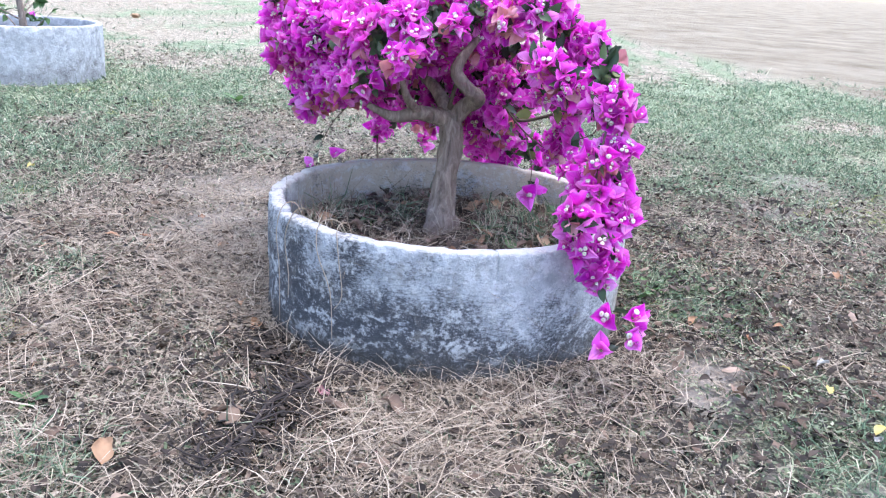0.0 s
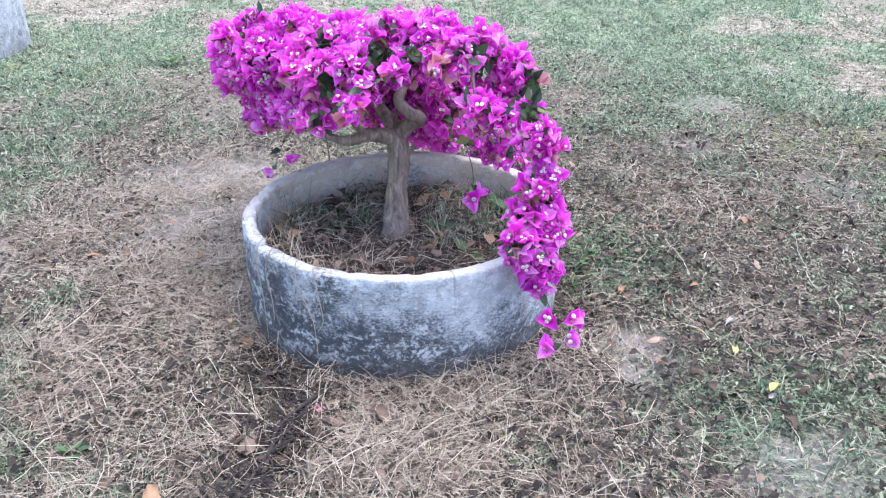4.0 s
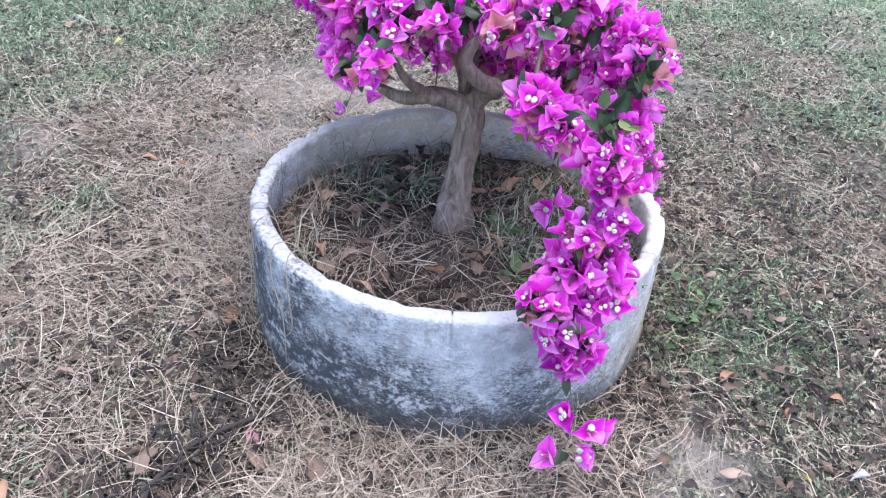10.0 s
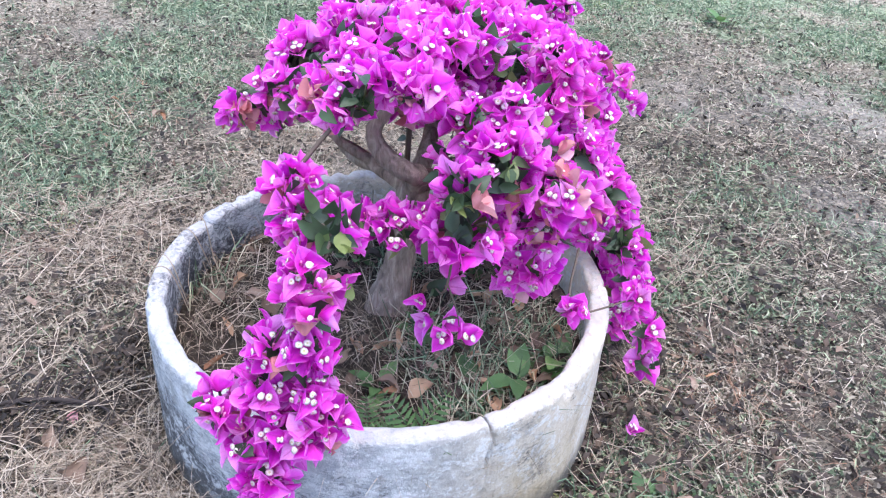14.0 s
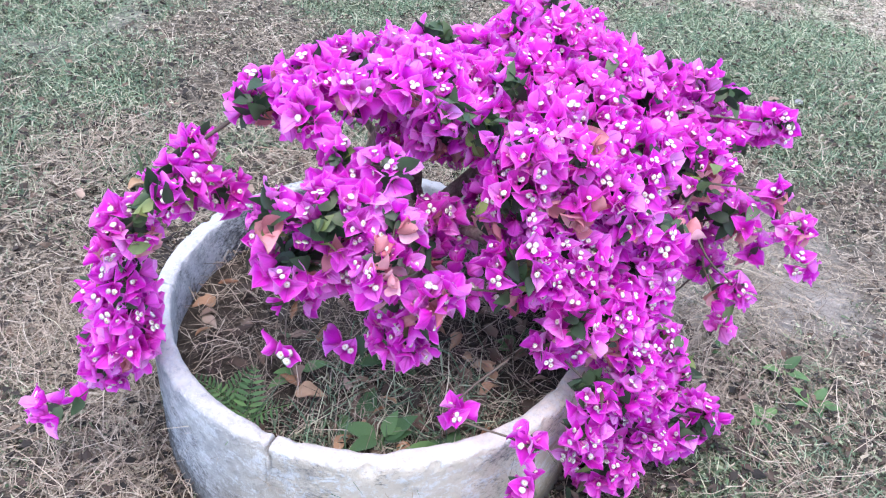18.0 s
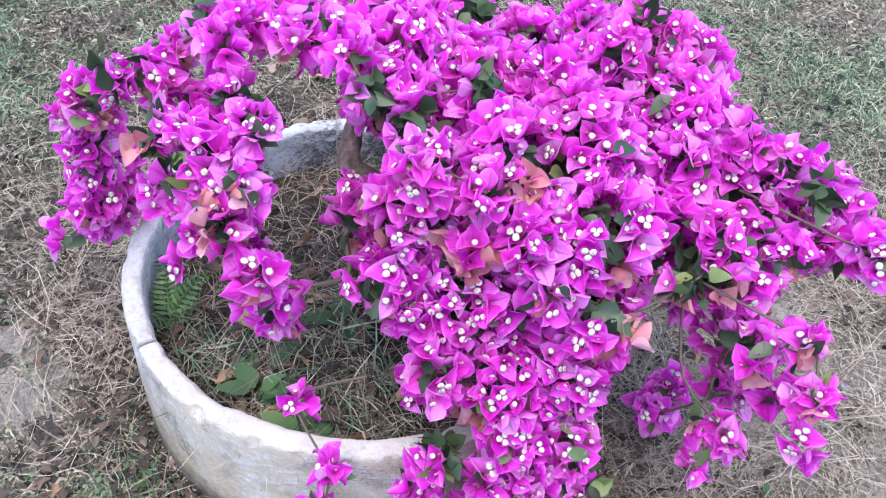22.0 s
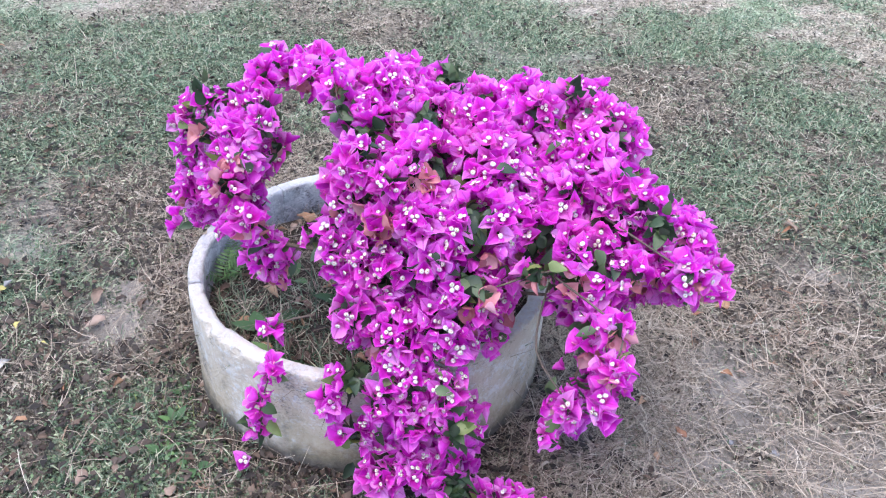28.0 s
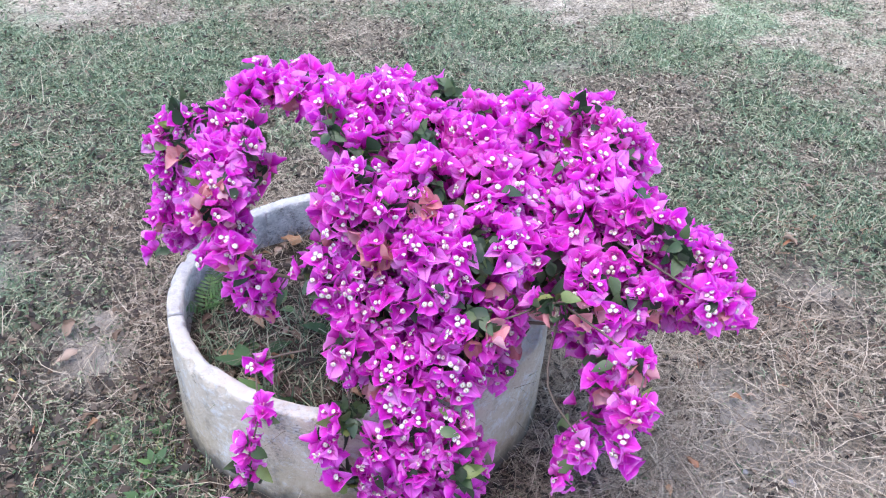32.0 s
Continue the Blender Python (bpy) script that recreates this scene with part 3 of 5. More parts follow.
MOSS_SPOTS = ((1.89, 1.43, 0.25, 0.8), (2.15, 1.54, 0.25, 0.8), (0.04, 3.23, 0.35, 0.6), (-2.2, 2.75, 0.22, 0.8), (-2.65, 2.9, 0.16, 0.9), (-1.75, 0.75, 0.1, 0.8), (0.56, 0.06, 0.1, 0.6), (-1.05, -0.5, 0.05, 0.9))


def greenness(x, y):
    g = 0.2 + 0.5 * (value_noise(x, y, 1.1, 11) - 0.5) + 0.9 * (value_noise(x, y, 3.5, 12) - 0.5) + 0.05 * np.clip((np.hypot(x, y) - 1.2) / 2, 0, 2)
    return np.clip(g + spots(x, y, GREEN_NEAR) + spots(x, y, GREEN_FAR) - spots(x, y, DRY_SPOTS) + spots(x, y, GREEN_LEFT), 0, 1)


def bareness(x, y):
    return np.clip(spots(x, y, BARE_SPOTS) * (0.5 + value_noise(x, y, 9, 13)) + 0.5 * np.clip(value_noise(x, y, 2.2, 14) - 0.8, 0, 1) * 4, 0, 1)


def make_sheet():
    near = [k * 0.05 for k in range(-80, 81)]
    far, s = [], 4.0
    while s < 420:
        s *= 1.14
        far.append(s)
    axis = np.array([-a for a in reversed(far)] + near + far)
    n = len(axis)
    x, y = np.meshgrid(axis, axis)
    x, y = x.ravel(), y.ravel()
    verts = np.stack([x, y, lawn_height(x, y)], 1)
    faces = [(j * n + i, j * n + i + 1, (j + 1) * n + i + 1, (j + 1) * n + i) for j in range(n - 1) for i in range(n - 1)]
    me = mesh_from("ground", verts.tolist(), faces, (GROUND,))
    for key, val in (("green", greenness(x, y)), ("bare", bareness(x, y))):
        me.attributes.new(key, "FLOAT", "POINT").data.foreach_set("value", val.astype(np.float32))
    tagged(new("ground", me), "dry trampled lawn of soil, straw and thin grass", "ground", kind="structure")


make_sheet()

# ---- the concrete planters ----
RIM = 0.321
SOIL = 0.195


PROFILE = ((0.5, -0.06), (0.501, 0.02), (0.5, 0.07), (0.499, 0.12), (0.5, 0.16), (0.5, 0.2), (0.5, 0.235), (0.5, 0.265), (0.5, 0.29), (0.5, 0.306), (0.4985, 0.3155), (0.495, 0.3198),
           (0.487, RIM), (0.469, RIM), (0.461, 0.3195), (0.4575, 0.315), (0.456, 0.305), (0.456, 0.25), (0.456, 0.2), (0.456, 0.12), (0.456, 0.05), (0.456, -0.06))


def ring_segment(start, end, cracks, seed, mat):
    """A sector of a thick concrete ring with worn edges. cracks: degrees, foot, width in degrees, depth, step of the rim beyond it."""
    angles = {start, end} | {float(a) for a in np.arange(math.ceil(start), end, 1.0)}
    for a, *_ in cracks:
        angles |= {a + d for d in (-1.2, -0.7, -0.4, -0.25, -0.1, 0.0, 0.1, 0.25, 0.4, 0.7, 1.2) if start <= a + d <= end}
    angles = sorted(angles)
    n = len(PROFILE)
    verts, faces = [], []
    for a in angles:
        c, s = math.cos(radians(a)), math.sin(radians(a))
        for r, z in PROFILE:
            p = Vector((r * c, r * s, z))
            w = noise.noise(p * 6 + Vector((seed, 0, 0))) * 0.004 + noise.noise(p * 45 + Vector((0, seed, 0))) * 0.0014
            lip = min(1.0, max(0.0, (z - 0.29) / 0.022))
            chip = max(0.0, noise.noise(p * 30 + Vector((0, 0, seed))) - 0.12) * (0.02 if r > 0.478 else 0.01) * lip
            sign = 1 if r > 0.478 else -1
            r2 = r + w - sign * chip
            z2 = z + lip * (noise.noise(p * 6) * 0.0022 + noise.noise(p * 45) * 0.0016) - 0.6 * chip
            for ca, foot, wide, deep, step in cracks:
                wob = 1.3 * noise.noise(Vector((z * 24, ca, seed))) * (1 - lip)
                d = (a - ca - wob + 180) % 360 - 180
                if z > foot:
                    g = math.exp(-(d / wide) ** 2) * deep * min(1.0, (z - foot) / 0.04)
                    r2 -= sign * g
                    z2 -= lip * g * 1.4
                    if 0 <= d < 9:
                        z2 -= lip * step * (1 - d / 9)
            verts.append((r2 * c, r2 * s, z2))
    m = len(angles)
    for k in range(m - 1):
        for j in range(n - 1):
            faces.append((k * n + j, (k + 1) * n + j, (k + 1) * n + j + 1, k * n + j + 1))
    faces.append(tuple(range(n)))
    faces.append(tuple(range(m * n - 1, (m - 1) * n - 1, -1)))
    return mesh_from("wall_segment", verts, faces, (mat,))


CRACKS = ((212.5, 0.12, 0.4, 0.012, 0.01), (353.5, 0.2, 0.3, 0.012, 0.004), (288.0, 0.22, 0.25, 0.004, 0.0))
planter = tagged(new("concrete_planter"), "round grey concrete ring planter, cracked, mould-stained, white worn rim", "planter")
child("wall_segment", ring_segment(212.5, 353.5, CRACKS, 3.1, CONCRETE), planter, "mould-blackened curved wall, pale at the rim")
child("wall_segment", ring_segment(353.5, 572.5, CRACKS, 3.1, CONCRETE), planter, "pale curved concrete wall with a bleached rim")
planter_far = tagged(new("concrete_planter"), "round pale grey concrete ring planter standing in green grass", "planter")
planter_far.location = (*FAR, 0.075)
planter_far.scale = (1.04, 1.04, 1.08)
child("wall_segment", ring_segment(0.0, 180.0, (), 8.3, CONCRETE_FAR), planter_far)
child("wall_segment", ring_segment(180.0, 360.0, (), 8.3, CONCRETE_FAR), planter_far)


def make_soil(name, cx, cy, seed, lift=0.0):
    verts, faces = [], []
    rings, sides = 14, 48
    for i in range(rings + 1):
        r = 0.462 * i / rings
        for j in range(sides):
            a = 2 * math.pi * j / sides
            x, y = r * math.cos(a), r * math.sin(a)
            verts.append((x, y, SOIL + 0.018 * noise.noise(Vector((x * 6, y * 6, seed))) + 0.008 * noise.noise(Vector((x * 22, y * 22, seed))) + 0.02 * math.exp(-(r / 0.09) ** 2)))
    for i in range(rings):
        for j in range(sides):
            a, b = i * sides + j, i * sides + (j + 1) % sides
            faces.append((a, b, b + sides, a + sides))
    ob = new(name, mesh_from(name, verts, faces, (SOIL_MAT,)))
    ob.location = (cx, cy, lift)
    return tagged(ob, "dark litter-covered soil filling a concrete planter", "soil", kind="stuff")


make_soil("planter_soil", 0, 0, 5.0)
make_soil("planter_soil", *FAR, 9.0, 0.07)

# ---- the bougainvillea ----
tree = tagged(new("bougainvillea"), "bougainvillea with masses of magenta bracts, grey twisted trunk", "plant")
tree.location = (0, 0, 0)
BOUGHS = []


def bough(*nodes):
    """An arching bough from its root node outwards: each node's place and the radius of its flower mass."""
    BOUGHS.append(nodes)


bough((-0.02, 0.06, 0.56, 0.020), (0.06, 0.16, 0.58, 0.053), (0.04, 0.24, 0.64, 0.080), (-0.02, 0.28, 0.56, 0.053), (-0.04, 0.42, 0.58, 0.128), (-0.14, 0.48, 0.52, 0.093), (-0.28, 0.54, 0.50, 0.057), (-0.30, 0.66, 0.48, 0.083), (-0.24, 0.70, 0.40, 0.068), (-0.32, 0.72, 0.36, 0.053), (-0.30, 0.60, 0.16, 0.053), (-0.38, 0.58, 0.16, 0.053), (-0.36, 0.56, 0.10, 0.053))
bough((-0.02, 0.06, 0.56, 0.020), (0.02, 0.04, 0.74, 0.065), (0.04, 0.02, 0.84, 0.068), (0.08, -0.04, 0.86, 0.065), (0.10, -0.12, 0.86, 0.065), (0.18, -0.12, 0.86, 0.053), (0.20, -0.18, 0.84, 0.065), (0.22, -0.30, 0.74, 0.053), (0.28, -0.30, 0.70, 0.068), (0.36, -0.30, 0.72, 0.053), (0.38, -0.34, 0.66, 0.068), (0.36, -0.40, 0.54, 0.053), (0.36, -0.40, 0.46, 0.071), (0.36, -0.42, 0.36, 0.080), (0.38, -0.44, 0.28, 0.048))
bough((0.06, 0.16, 0.58, 0.053), (0.14, 0.12, 0.56, 0.068), (0.18, 0.18, 0.52, 0.077), (0.26, 0.18, 0.54, 0.053), (0.34, 0.16, 0.58, 0.053), (0.34, 0.10, 0.62, 0.053), (0.34, -0.04, 0.64, 0.097), (0.38, -0.10, 0.56, 0.057), (0.32, -0.08, 0.52, 0.053))
bough((0.06, 0.16, 0.58, 0.053), (0.12, 0.14, 0.64, 0.053))
bough((0.04, 0.24, 0.64, 0.080), (0.10, 0.38, 0.58, 0.110), (0.20, 0.44, 0.52, 0.065), (0.10, 0.48, 0.46, 0.110), (0.10, 0.56, 0.38, 0.083), (0.12, 0.62, 0.32, 0.053), (0.10, 0.56, 0.22, 0.068), (0.04, 0.60, 0.14, 0.100), (0.00, 0.68, 0.08, 0.068), (-0.06, 0.76, 0.10, 0.077), (-0.14, 0.78, 0.06, 0.048))
bough((0.04, 0.24, 0.64, 0.080), (0.12, 0.28, 0.72, 0.100), (0.10, 0.38, 0.70, 0.068), (0.04, 0.44, 0.72, 0.068), (-0.08, 0.48, 0.70, 0.106), (-0.20, 0.48, 0.64, 0.128))
bough((0.04, 0.24, 0.64, 0.080), (-0.02, 0.32, 0.74, 0.128), (-0.16, 0.34, 0.74, 0.128))
bough((-0.04, 0.42, 0.58, 0.128), (-0.04, 0.56, 0.60, 0.083), (-0.16, 0.62, 0.66, 0.057), (-0.28, 0.60, 0.62, 0.118), (-0.36, 0.68, 0.66, 0.053), (-0.44, 0.68, 0.64, 0.065), (-0.52, 0.72, 0.62, 0.065))
bough((-0.04, 0.42, 0.58, 0.128), (0.00, 0.52, 0.50, 0.108))
bough((-0.14, 0.48, 0.52, 0.093), (-0.10, 0.52, 0.44, 0.065))
bough((-0.28, 0.54, 0.50, 0.057), (-0.40, 0.56, 0.50, 0.065), (-0.50, 0.50, 0.50, 0.093), (-0.58, 0.58, 0.48, 0.053), (-0.60, 0.64, 0.52, 0.057))
bough((-0.30, 0.66, 0.48, 0.083), (-0.24, 0.72, 0.54, 0.074), (-0.26, 0.80, 0.46, 0.053))
bough((-0.24, 0.70, 0.40, 0.068), (-0.16, 0.72, 0.40, 0.057))
bough((0.02, 0.04, 0.74, 0.065), (-0.08, -0.02, 0.80, 0.106), (-0.12, -0.12, 0.78, 0.083), (-0.20, -0.06, 0.74, 0.097), (-0.26, 0.00, 0.68, 0.083), (-0.32, 0.02, 0.62, 0.053), (-0.34, 0.10, 0.62, 0.080), (-0.38, 0.20, 0.60, 0.095), (-0.44, 0.26, 0.54, 0.065))
bough((0.02, 0.04, 0.74, 0.065), (-0.10, 0.12, 0.76, 0.128), (-0.20, 0.22, 0.78, 0.108), (-0.28, 0.30, 0.70, 0.128), (-0.38, 0.38, 0.74, 0.121), (-0.30, 0.48, 0.74, 0.083), (-0.40, 0.52, 0.78, 0.048), (-0.42, 0.60, 0.76, 0.057), (-0.42, 0.66, 0.76, 0.048))
bough((0.02, 0.04, 0.74, 0.065), (0.04, 0.12, 0.80, 0.093), (0.08, 0.22, 0.80, 0.088), (0.12, 0.30, 0.82, 0.068), (0.08, 0.38, 0.80, 0.057))
bough((0.04, 0.02, 0.84, 0.068), (0.10, 0.06, 0.88, 0.048), (0.12, 0.14, 0.86, 0.053))
bough((0.04, 0.02, 0.84, 0.068), (-0.02, 0.06, 0.86, 0.068))
bough((0.08, -0.04, 0.86, 0.065), (0.14, -0.02, 0.88, 0.048))
bough((0.10, -0.12, 0.86, 0.065), (0.04, -0.16, 0.82, 0.057), (0.00, -0.12, 0.80, 0.053))
bough((0.10, -0.12, 0.86, 0.065), (0.12, -0.18, 0.82, 0.068))
bough((0.18, -0.12, 0.86, 0.053), (0.24, -0.08, 0.86, 0.053), (0.26, 0.00, 0.80, 0.065), (0.34, 0.02, 0.74, 0.093), (0.38, -0.08, 0.74, 0.057))
bough((0.22, -0.30, 0.74, 0.053), (0.22, -0.24, 0.66, 0.053))
bough((0.36, -0.40, 0.46, 0.071), (0.42, -0.36, 0.42, 0.065))
bough((0.36, -0.40, 0.46, 0.071), (0.32, -0.48, 0.42, 0.057))
bough((0.14, 0.12, 0.56, 0.068), (0.20, 0.10, 0.50, 0.053), (0.28, 0.14, 0.44, 0.053))
bough((0.18, 0.18, 0.52, 0.077), (0.18, 0.30, 0.54, 0.053), (0.10, 0.30, 0.48, 0.053))
bough((0.26, 0.18, 0.54, 0.053), (0.32, 0.14, 0.50, 0.068))
bough((0.34, 0.16, 0.58, 0.053), (0.36, 0.20, 0.64, 0.053))
bough((0.34, 0.10, 0.62, 0.053), (0.38, 0.12, 0.70, 0.068), (0.34, 0.12, 0.76, 0.053))
bough((0.34, -0.04, 0.64, 0.097), (0.26, -0.12, 0.62, 0.065), (0.20, -0.16, 0.62, 0.048))
bough((0.20, 0.44, 0.52, 0.065), (0.18, 0.40, 0.44, 0.053), (0.22, 0.50, 0.38, 0.068), (0.26, 0.50, 0.32, 0.053), (0.22, 0.52, 0.22, 0.068), (0.16, 0.56, 0.14, 0.088), (0.12, 0.54, 0.06, 0.048))
bough((0.10, 0.56, 0.38, 0.083), (0.04, 0.62, 0.38, 0.068), (0.04, 0.68, 0.32, 0.053))
bough((0.10, 0.56, 0.22, 0.068), (0.12, 0.64, 0.20, 0.053), (0.04, 0.70, 0.16, 0.068))
bough((0.10, 0.56, 0.22, 0.068), (-0.04, 0.56, 0.22, 0.068))
bough((0.04, 0.60, 0.14, 0.100), (-0.06, 0.56, 0.10, 0.068))
bough((0.04, 0.44, 0.72, 0.068), (0.04, 0.50, 0.66, 0.053))
bough((-0.44, 0.68, 0.64, 0.065), (-0.52, 0.66, 0.70, 0.057))
bough((-0.50, 0.50, 0.50, 0.093), (-0.52, 0.40, 0.48, 0.053))
bough((-0.08, -0.02, 0.80, 0.106), (-0.20, 0.04, 0.84, 0.071))
bough((-0.12, -0.12, 0.78, 0.083), (-0.16, -0.18, 0.70, 0.053), (-0.22, -0.14, 0.66, 0.053), (-0.26, -0.10, 0.64, 0.053))
bough((-0.12, -0.12, 0.78, 0.083), (-0.08, -0.20, 0.76, 0.048), (-0.12, -0.26, 0.72, 0.053))
bough((-0.20, -0.06, 0.74, 0.097), (-0.30, -0.04, 0.76, 0.053))
bough((-0.10, 0.12, 0.76, 0.128), (-0.16, 0.22, 0.68, 0.097), (-0.20, 0.34, 0.60, 0.053), (-0.32, 0.44, 0.60, 0.108), (-0.40, 0.54, 0.64, 0.128), (-0.52, 0.58, 0.60, 0.123))
bough((-0.20, 0.22, 0.78, 0.108), (-0.34, 0.26, 0.82, 0.083), (-0.44, 0.24, 0.86, 0.048), (-0.54, 0.18, 0.82, 0.053))
bough((-0.20, 0.22, 0.78, 0.108), (-0.28, 0.12, 0.74, 0.128))
bough((-0.38, 0.38, 0.74, 0.121), (-0.50, 0.42, 0.72, 0.065), (-0.56, 0.44, 0.62, 0.065), (-0.62, 0.50, 0.62, 0.057))
bough((0.04, 0.12, 0.80, 0.093), (-0.06, 0.22, 0.84, 0.065))
bough((0.04, -0.16, 0.82, 0.057), (0.00, -0.20, 0.80, 0.048))
bough((0.26, 0.00, 0.80, 0.065), (0.24, 0.00, 0.72, 0.048))
bough((0.26, 0.00, 0.80, 0.065), (0.28, 0.08, 0.82, 0.053))
bough((0.18, 0.30, 0.54, 0.053), (0.20, 0.32, 0.62, 0.080))
bough((0.22, 0.50, 0.38, 0.068), (0.18, 0.56, 0.34, 0.057))
bough((0.16, 0.56, 0.14, 0.088), (0.22, 0.52, 0.08, 0.053))
bough((-0.32, 0.44, 0.60, 0.108), (-0.44, 0.38, 0.60, 0.128))
bough((-0.34, 0.26, 0.82, 0.083), (-0.40, 0.18, 0.74, 0.123), (-0.52, 0.14, 0.72, 0.053))
bough((-0.34, 0.26, 0.82, 0.083), (-0.34, 0.18, 0.86, 0.053))
bough((-0.44, 0.24, 0.86, 0.048), (-0.50, 0.28, 0.74, 0.128))
bough((-0.50, 0.42, 0.72, 0.065), (-0.56, 0.34, 0.64, 0.068))
bough((0.25, 0.33, 0.44, 0.020), (0.34, 0.25, 0.36, 0.040), (0.38, 0.40, 0.365, 0.042), (0.41, 0.42, 0.29, 0.044), (0.42, 0.41, 0.22, 0.044))
bough((-0.20, 0.60, 0.60, 0.020), (-0.14, 0.68, 0.50, 0.044), (-0.18, 0.77, 0.40, 0.050), (-0.14, 0.76, 0.33, 0.044))
bough((-0.20, 0.62, 0.64, 0.020), (-0.25, 0.80, 0.62, 0.044), (-0.21, 0.85, 0.57, 0.050), (-0.20, 0.88, 0.50, 0.054))
bough((-0.35, 0.56, 0.72, 0.020), (-0.42, 0.78, 0.70, 0.054), (-0.46, 0.76, 0.66, 0.050))
bough((0.34, -0.30, 0.70, 0.020), (0.41, -0.36, 0.64, 0.056), (0.40, -0.36, 0.56, 0.058), (0.40, -0.36, 0.48, 0.058), (0.39, -0.40, 0.40, 0.058), (0.40, -0.44, 0.31, 0.056))

CORE = np.array([n[:3] + (max(n[3], 0.05) if n[3] > 0.045 else n[3],) for b in BOUGHS for n in b[1:] if n[3] > 0.022])
v, f = tube([(-0.02, 0.03, 0.17), (-0.022, 0.03, 0.22), (-0.022, 0.045, 0.3), (-0.012, 0.06, 0.4), (-0.008, 0.07, 0.47), (-0.015, 0.075, 0.53)], [0.066, 0.05, 0.035, 0.031, 0.032, 0.038], 18, 0.3, 1)
child("trunk", mesh_from("trunk", v, f, (BARK,)), tree, "pale grey furrowed trunk")


def limb(points, radii, seed):
    v, f = tube(points, radii, 9, 0.2, seed)
    child("limb", mesh_from("limb", v, f, (BARK,)), tree)


limb([(-0.015, 0.075, 0.52), (-0.1, 0.03, 0.545), (-0.17, 0.02, 0.53), (-0.24, 0.0, 0.56)], [0.028, 0.022, 0.016, 0.008], 11)
limb([(-0.015, 0.075, 0.52), (0.03, 0.06, 0.57), (0.06, 0.02, 0.6), (0.03, -0.02, 0.63), (0.0, -0.03, 0.68), (0.05, 0.0, 0.76)], [0.028, 0.024, 0.022, 0.02, 0.016, 0.009], 12)
limb([(-0.015, 0.075, 0.52), (-0.05, 0.13, 0.58), (-0.12, 0.2, 0.64), (-0.16, 0.3, 0.68)], [0.026, 0.02, 0.014, 0.008], 13)
limb([(-0.015, 0.075, 0.52), (0.04, 0.14, 0.57), (0.1, 0.22, 0.6), (0.14, 0.34, 0.58)], [0.024, 0.018, 0.012, 0.007], 14)
limb([(-0.1, 0.03, 0.545), (-0.13, -0.04, 0.6), (-0.14, -0.1, 0.67)], [0.014, 0.011, 0.006], 15)
for k, nodes in enumerate(BOUGHS):
    pts = [n[:3] for n in nodes]
    r0 = 0.0065 if k < 4 else 0.0028
    v, f = tube(pts, [r0 + (0.0016 - r0) * i / (len(pts) - 1) for i in range(len(pts))], 5, 0.1, k)
    child("twig", mesh_from("twig", v, f, (STEM,)), tree)

FLOWERS = [make_flower(s, open_angle=(38, 46, 54, 50, 42, 60, 34, 52, 64, 28)[s]) for s in range(10)]
FLOWER_FLAT = [(b.flat(), b.f, w.flat(), w.f, w.m) for b, w in FLOWERS]


def pigment(me):
    """Marks each bract's length and half-width, for its colour; a bract has seven rows of five points."""
    k = np.arange(len(me.vertices)) % 35
    for key, val in (("along", (k // 5) / 6.0), ("across", np.abs(k % 5 - 2) / 2.0)):
        me.attributes.new(key, "FLOAT", "POINT").data.foreach_set("value", val.astype(np.float32))
    return me


FLOWER_MESH = [(pigment(b.mesh("flower", BRACT)), w.mesh("floret", FLORET, BUD, THROAT)) for b, w in FLOWERS]
FADED_MESH = [b.mesh("flower", FADED) for b, w in FLOWERS]


def hits_planter(p, m=0.03):
    r = math.hypot(p.x, p.y)
    return (0.456 - m < r < 0.5 + m and p.z < RIM + 0.01) or (r < 0.456 and p.z < SOIL + 0.02) or p.z < 0.03


def flower_spots():
    """Spots spread over the outside of the flower masses; thinner, in strands, where they hang open over the planter."""
    rng = np.random.RandomState(42)
    pts, outs = [], []
    for x, y, z, r in CORE:
        k = int(1300 * r * r / 0.0085) + 20
        d = rng.normal(size=(k, 3))
        d /= np.linalg.norm(d, axis=1)[:, None]
        pts.append(np.array((x, y, z)) + d * (max(r - 0.024, 0.008) + rng.uniform(-0.016, 0.012, (k, 1))))
        outs.append(d)
    pts, outs = np.concatenate(pts), np.concatenate(outs)
    order = rng.permutation(len(pts))
    pts, outs = pts[order], outs[order]
    free = np.ones(len(pts), bool)
    for x, y, z, r in CORE:
        free &= ((pts - (x, y, z)) ** 2).sum(1) > max(r - 0.046, 0.0) ** 2
    out, cells, cell = [], {}, 0.036
    for p, d in zip(pts[free], outs[free]):
        v = Vector(p)
        if hits_planter(v):
            continue
        gap = noise.noise(Vector((v.x * 11, v.y * 11, v.z * 2.5 + 4)))
        hang = 0.05 < v.x and -0.3 < v.y < 0.3 and v.z < 0.62
        if hang and gap > -0.12:
            continue
        if v.x < -0.1 and v.y > 0.45 and v.z < 0.56 and gap > -0.06:
            continue
        open_gap = not hang and (v.z > 0.66 or v.y > 0.3) and gap > 0.19
        key = (int(v.x // cell), int(v.y // cell), int(v.z // cell))
        if any((q - v).length < 0.0262 for i in (-1, 0, 1) for j in (-1, 0, 1) for k in (-1, 0, 1) for q in cells.get((key[0] + i, key[1] + j, key[2] + k), ())):
            continue
        cells.setdefault(key, []).append(v)
        out.append((v, Vector(d), open_gap))
    return out


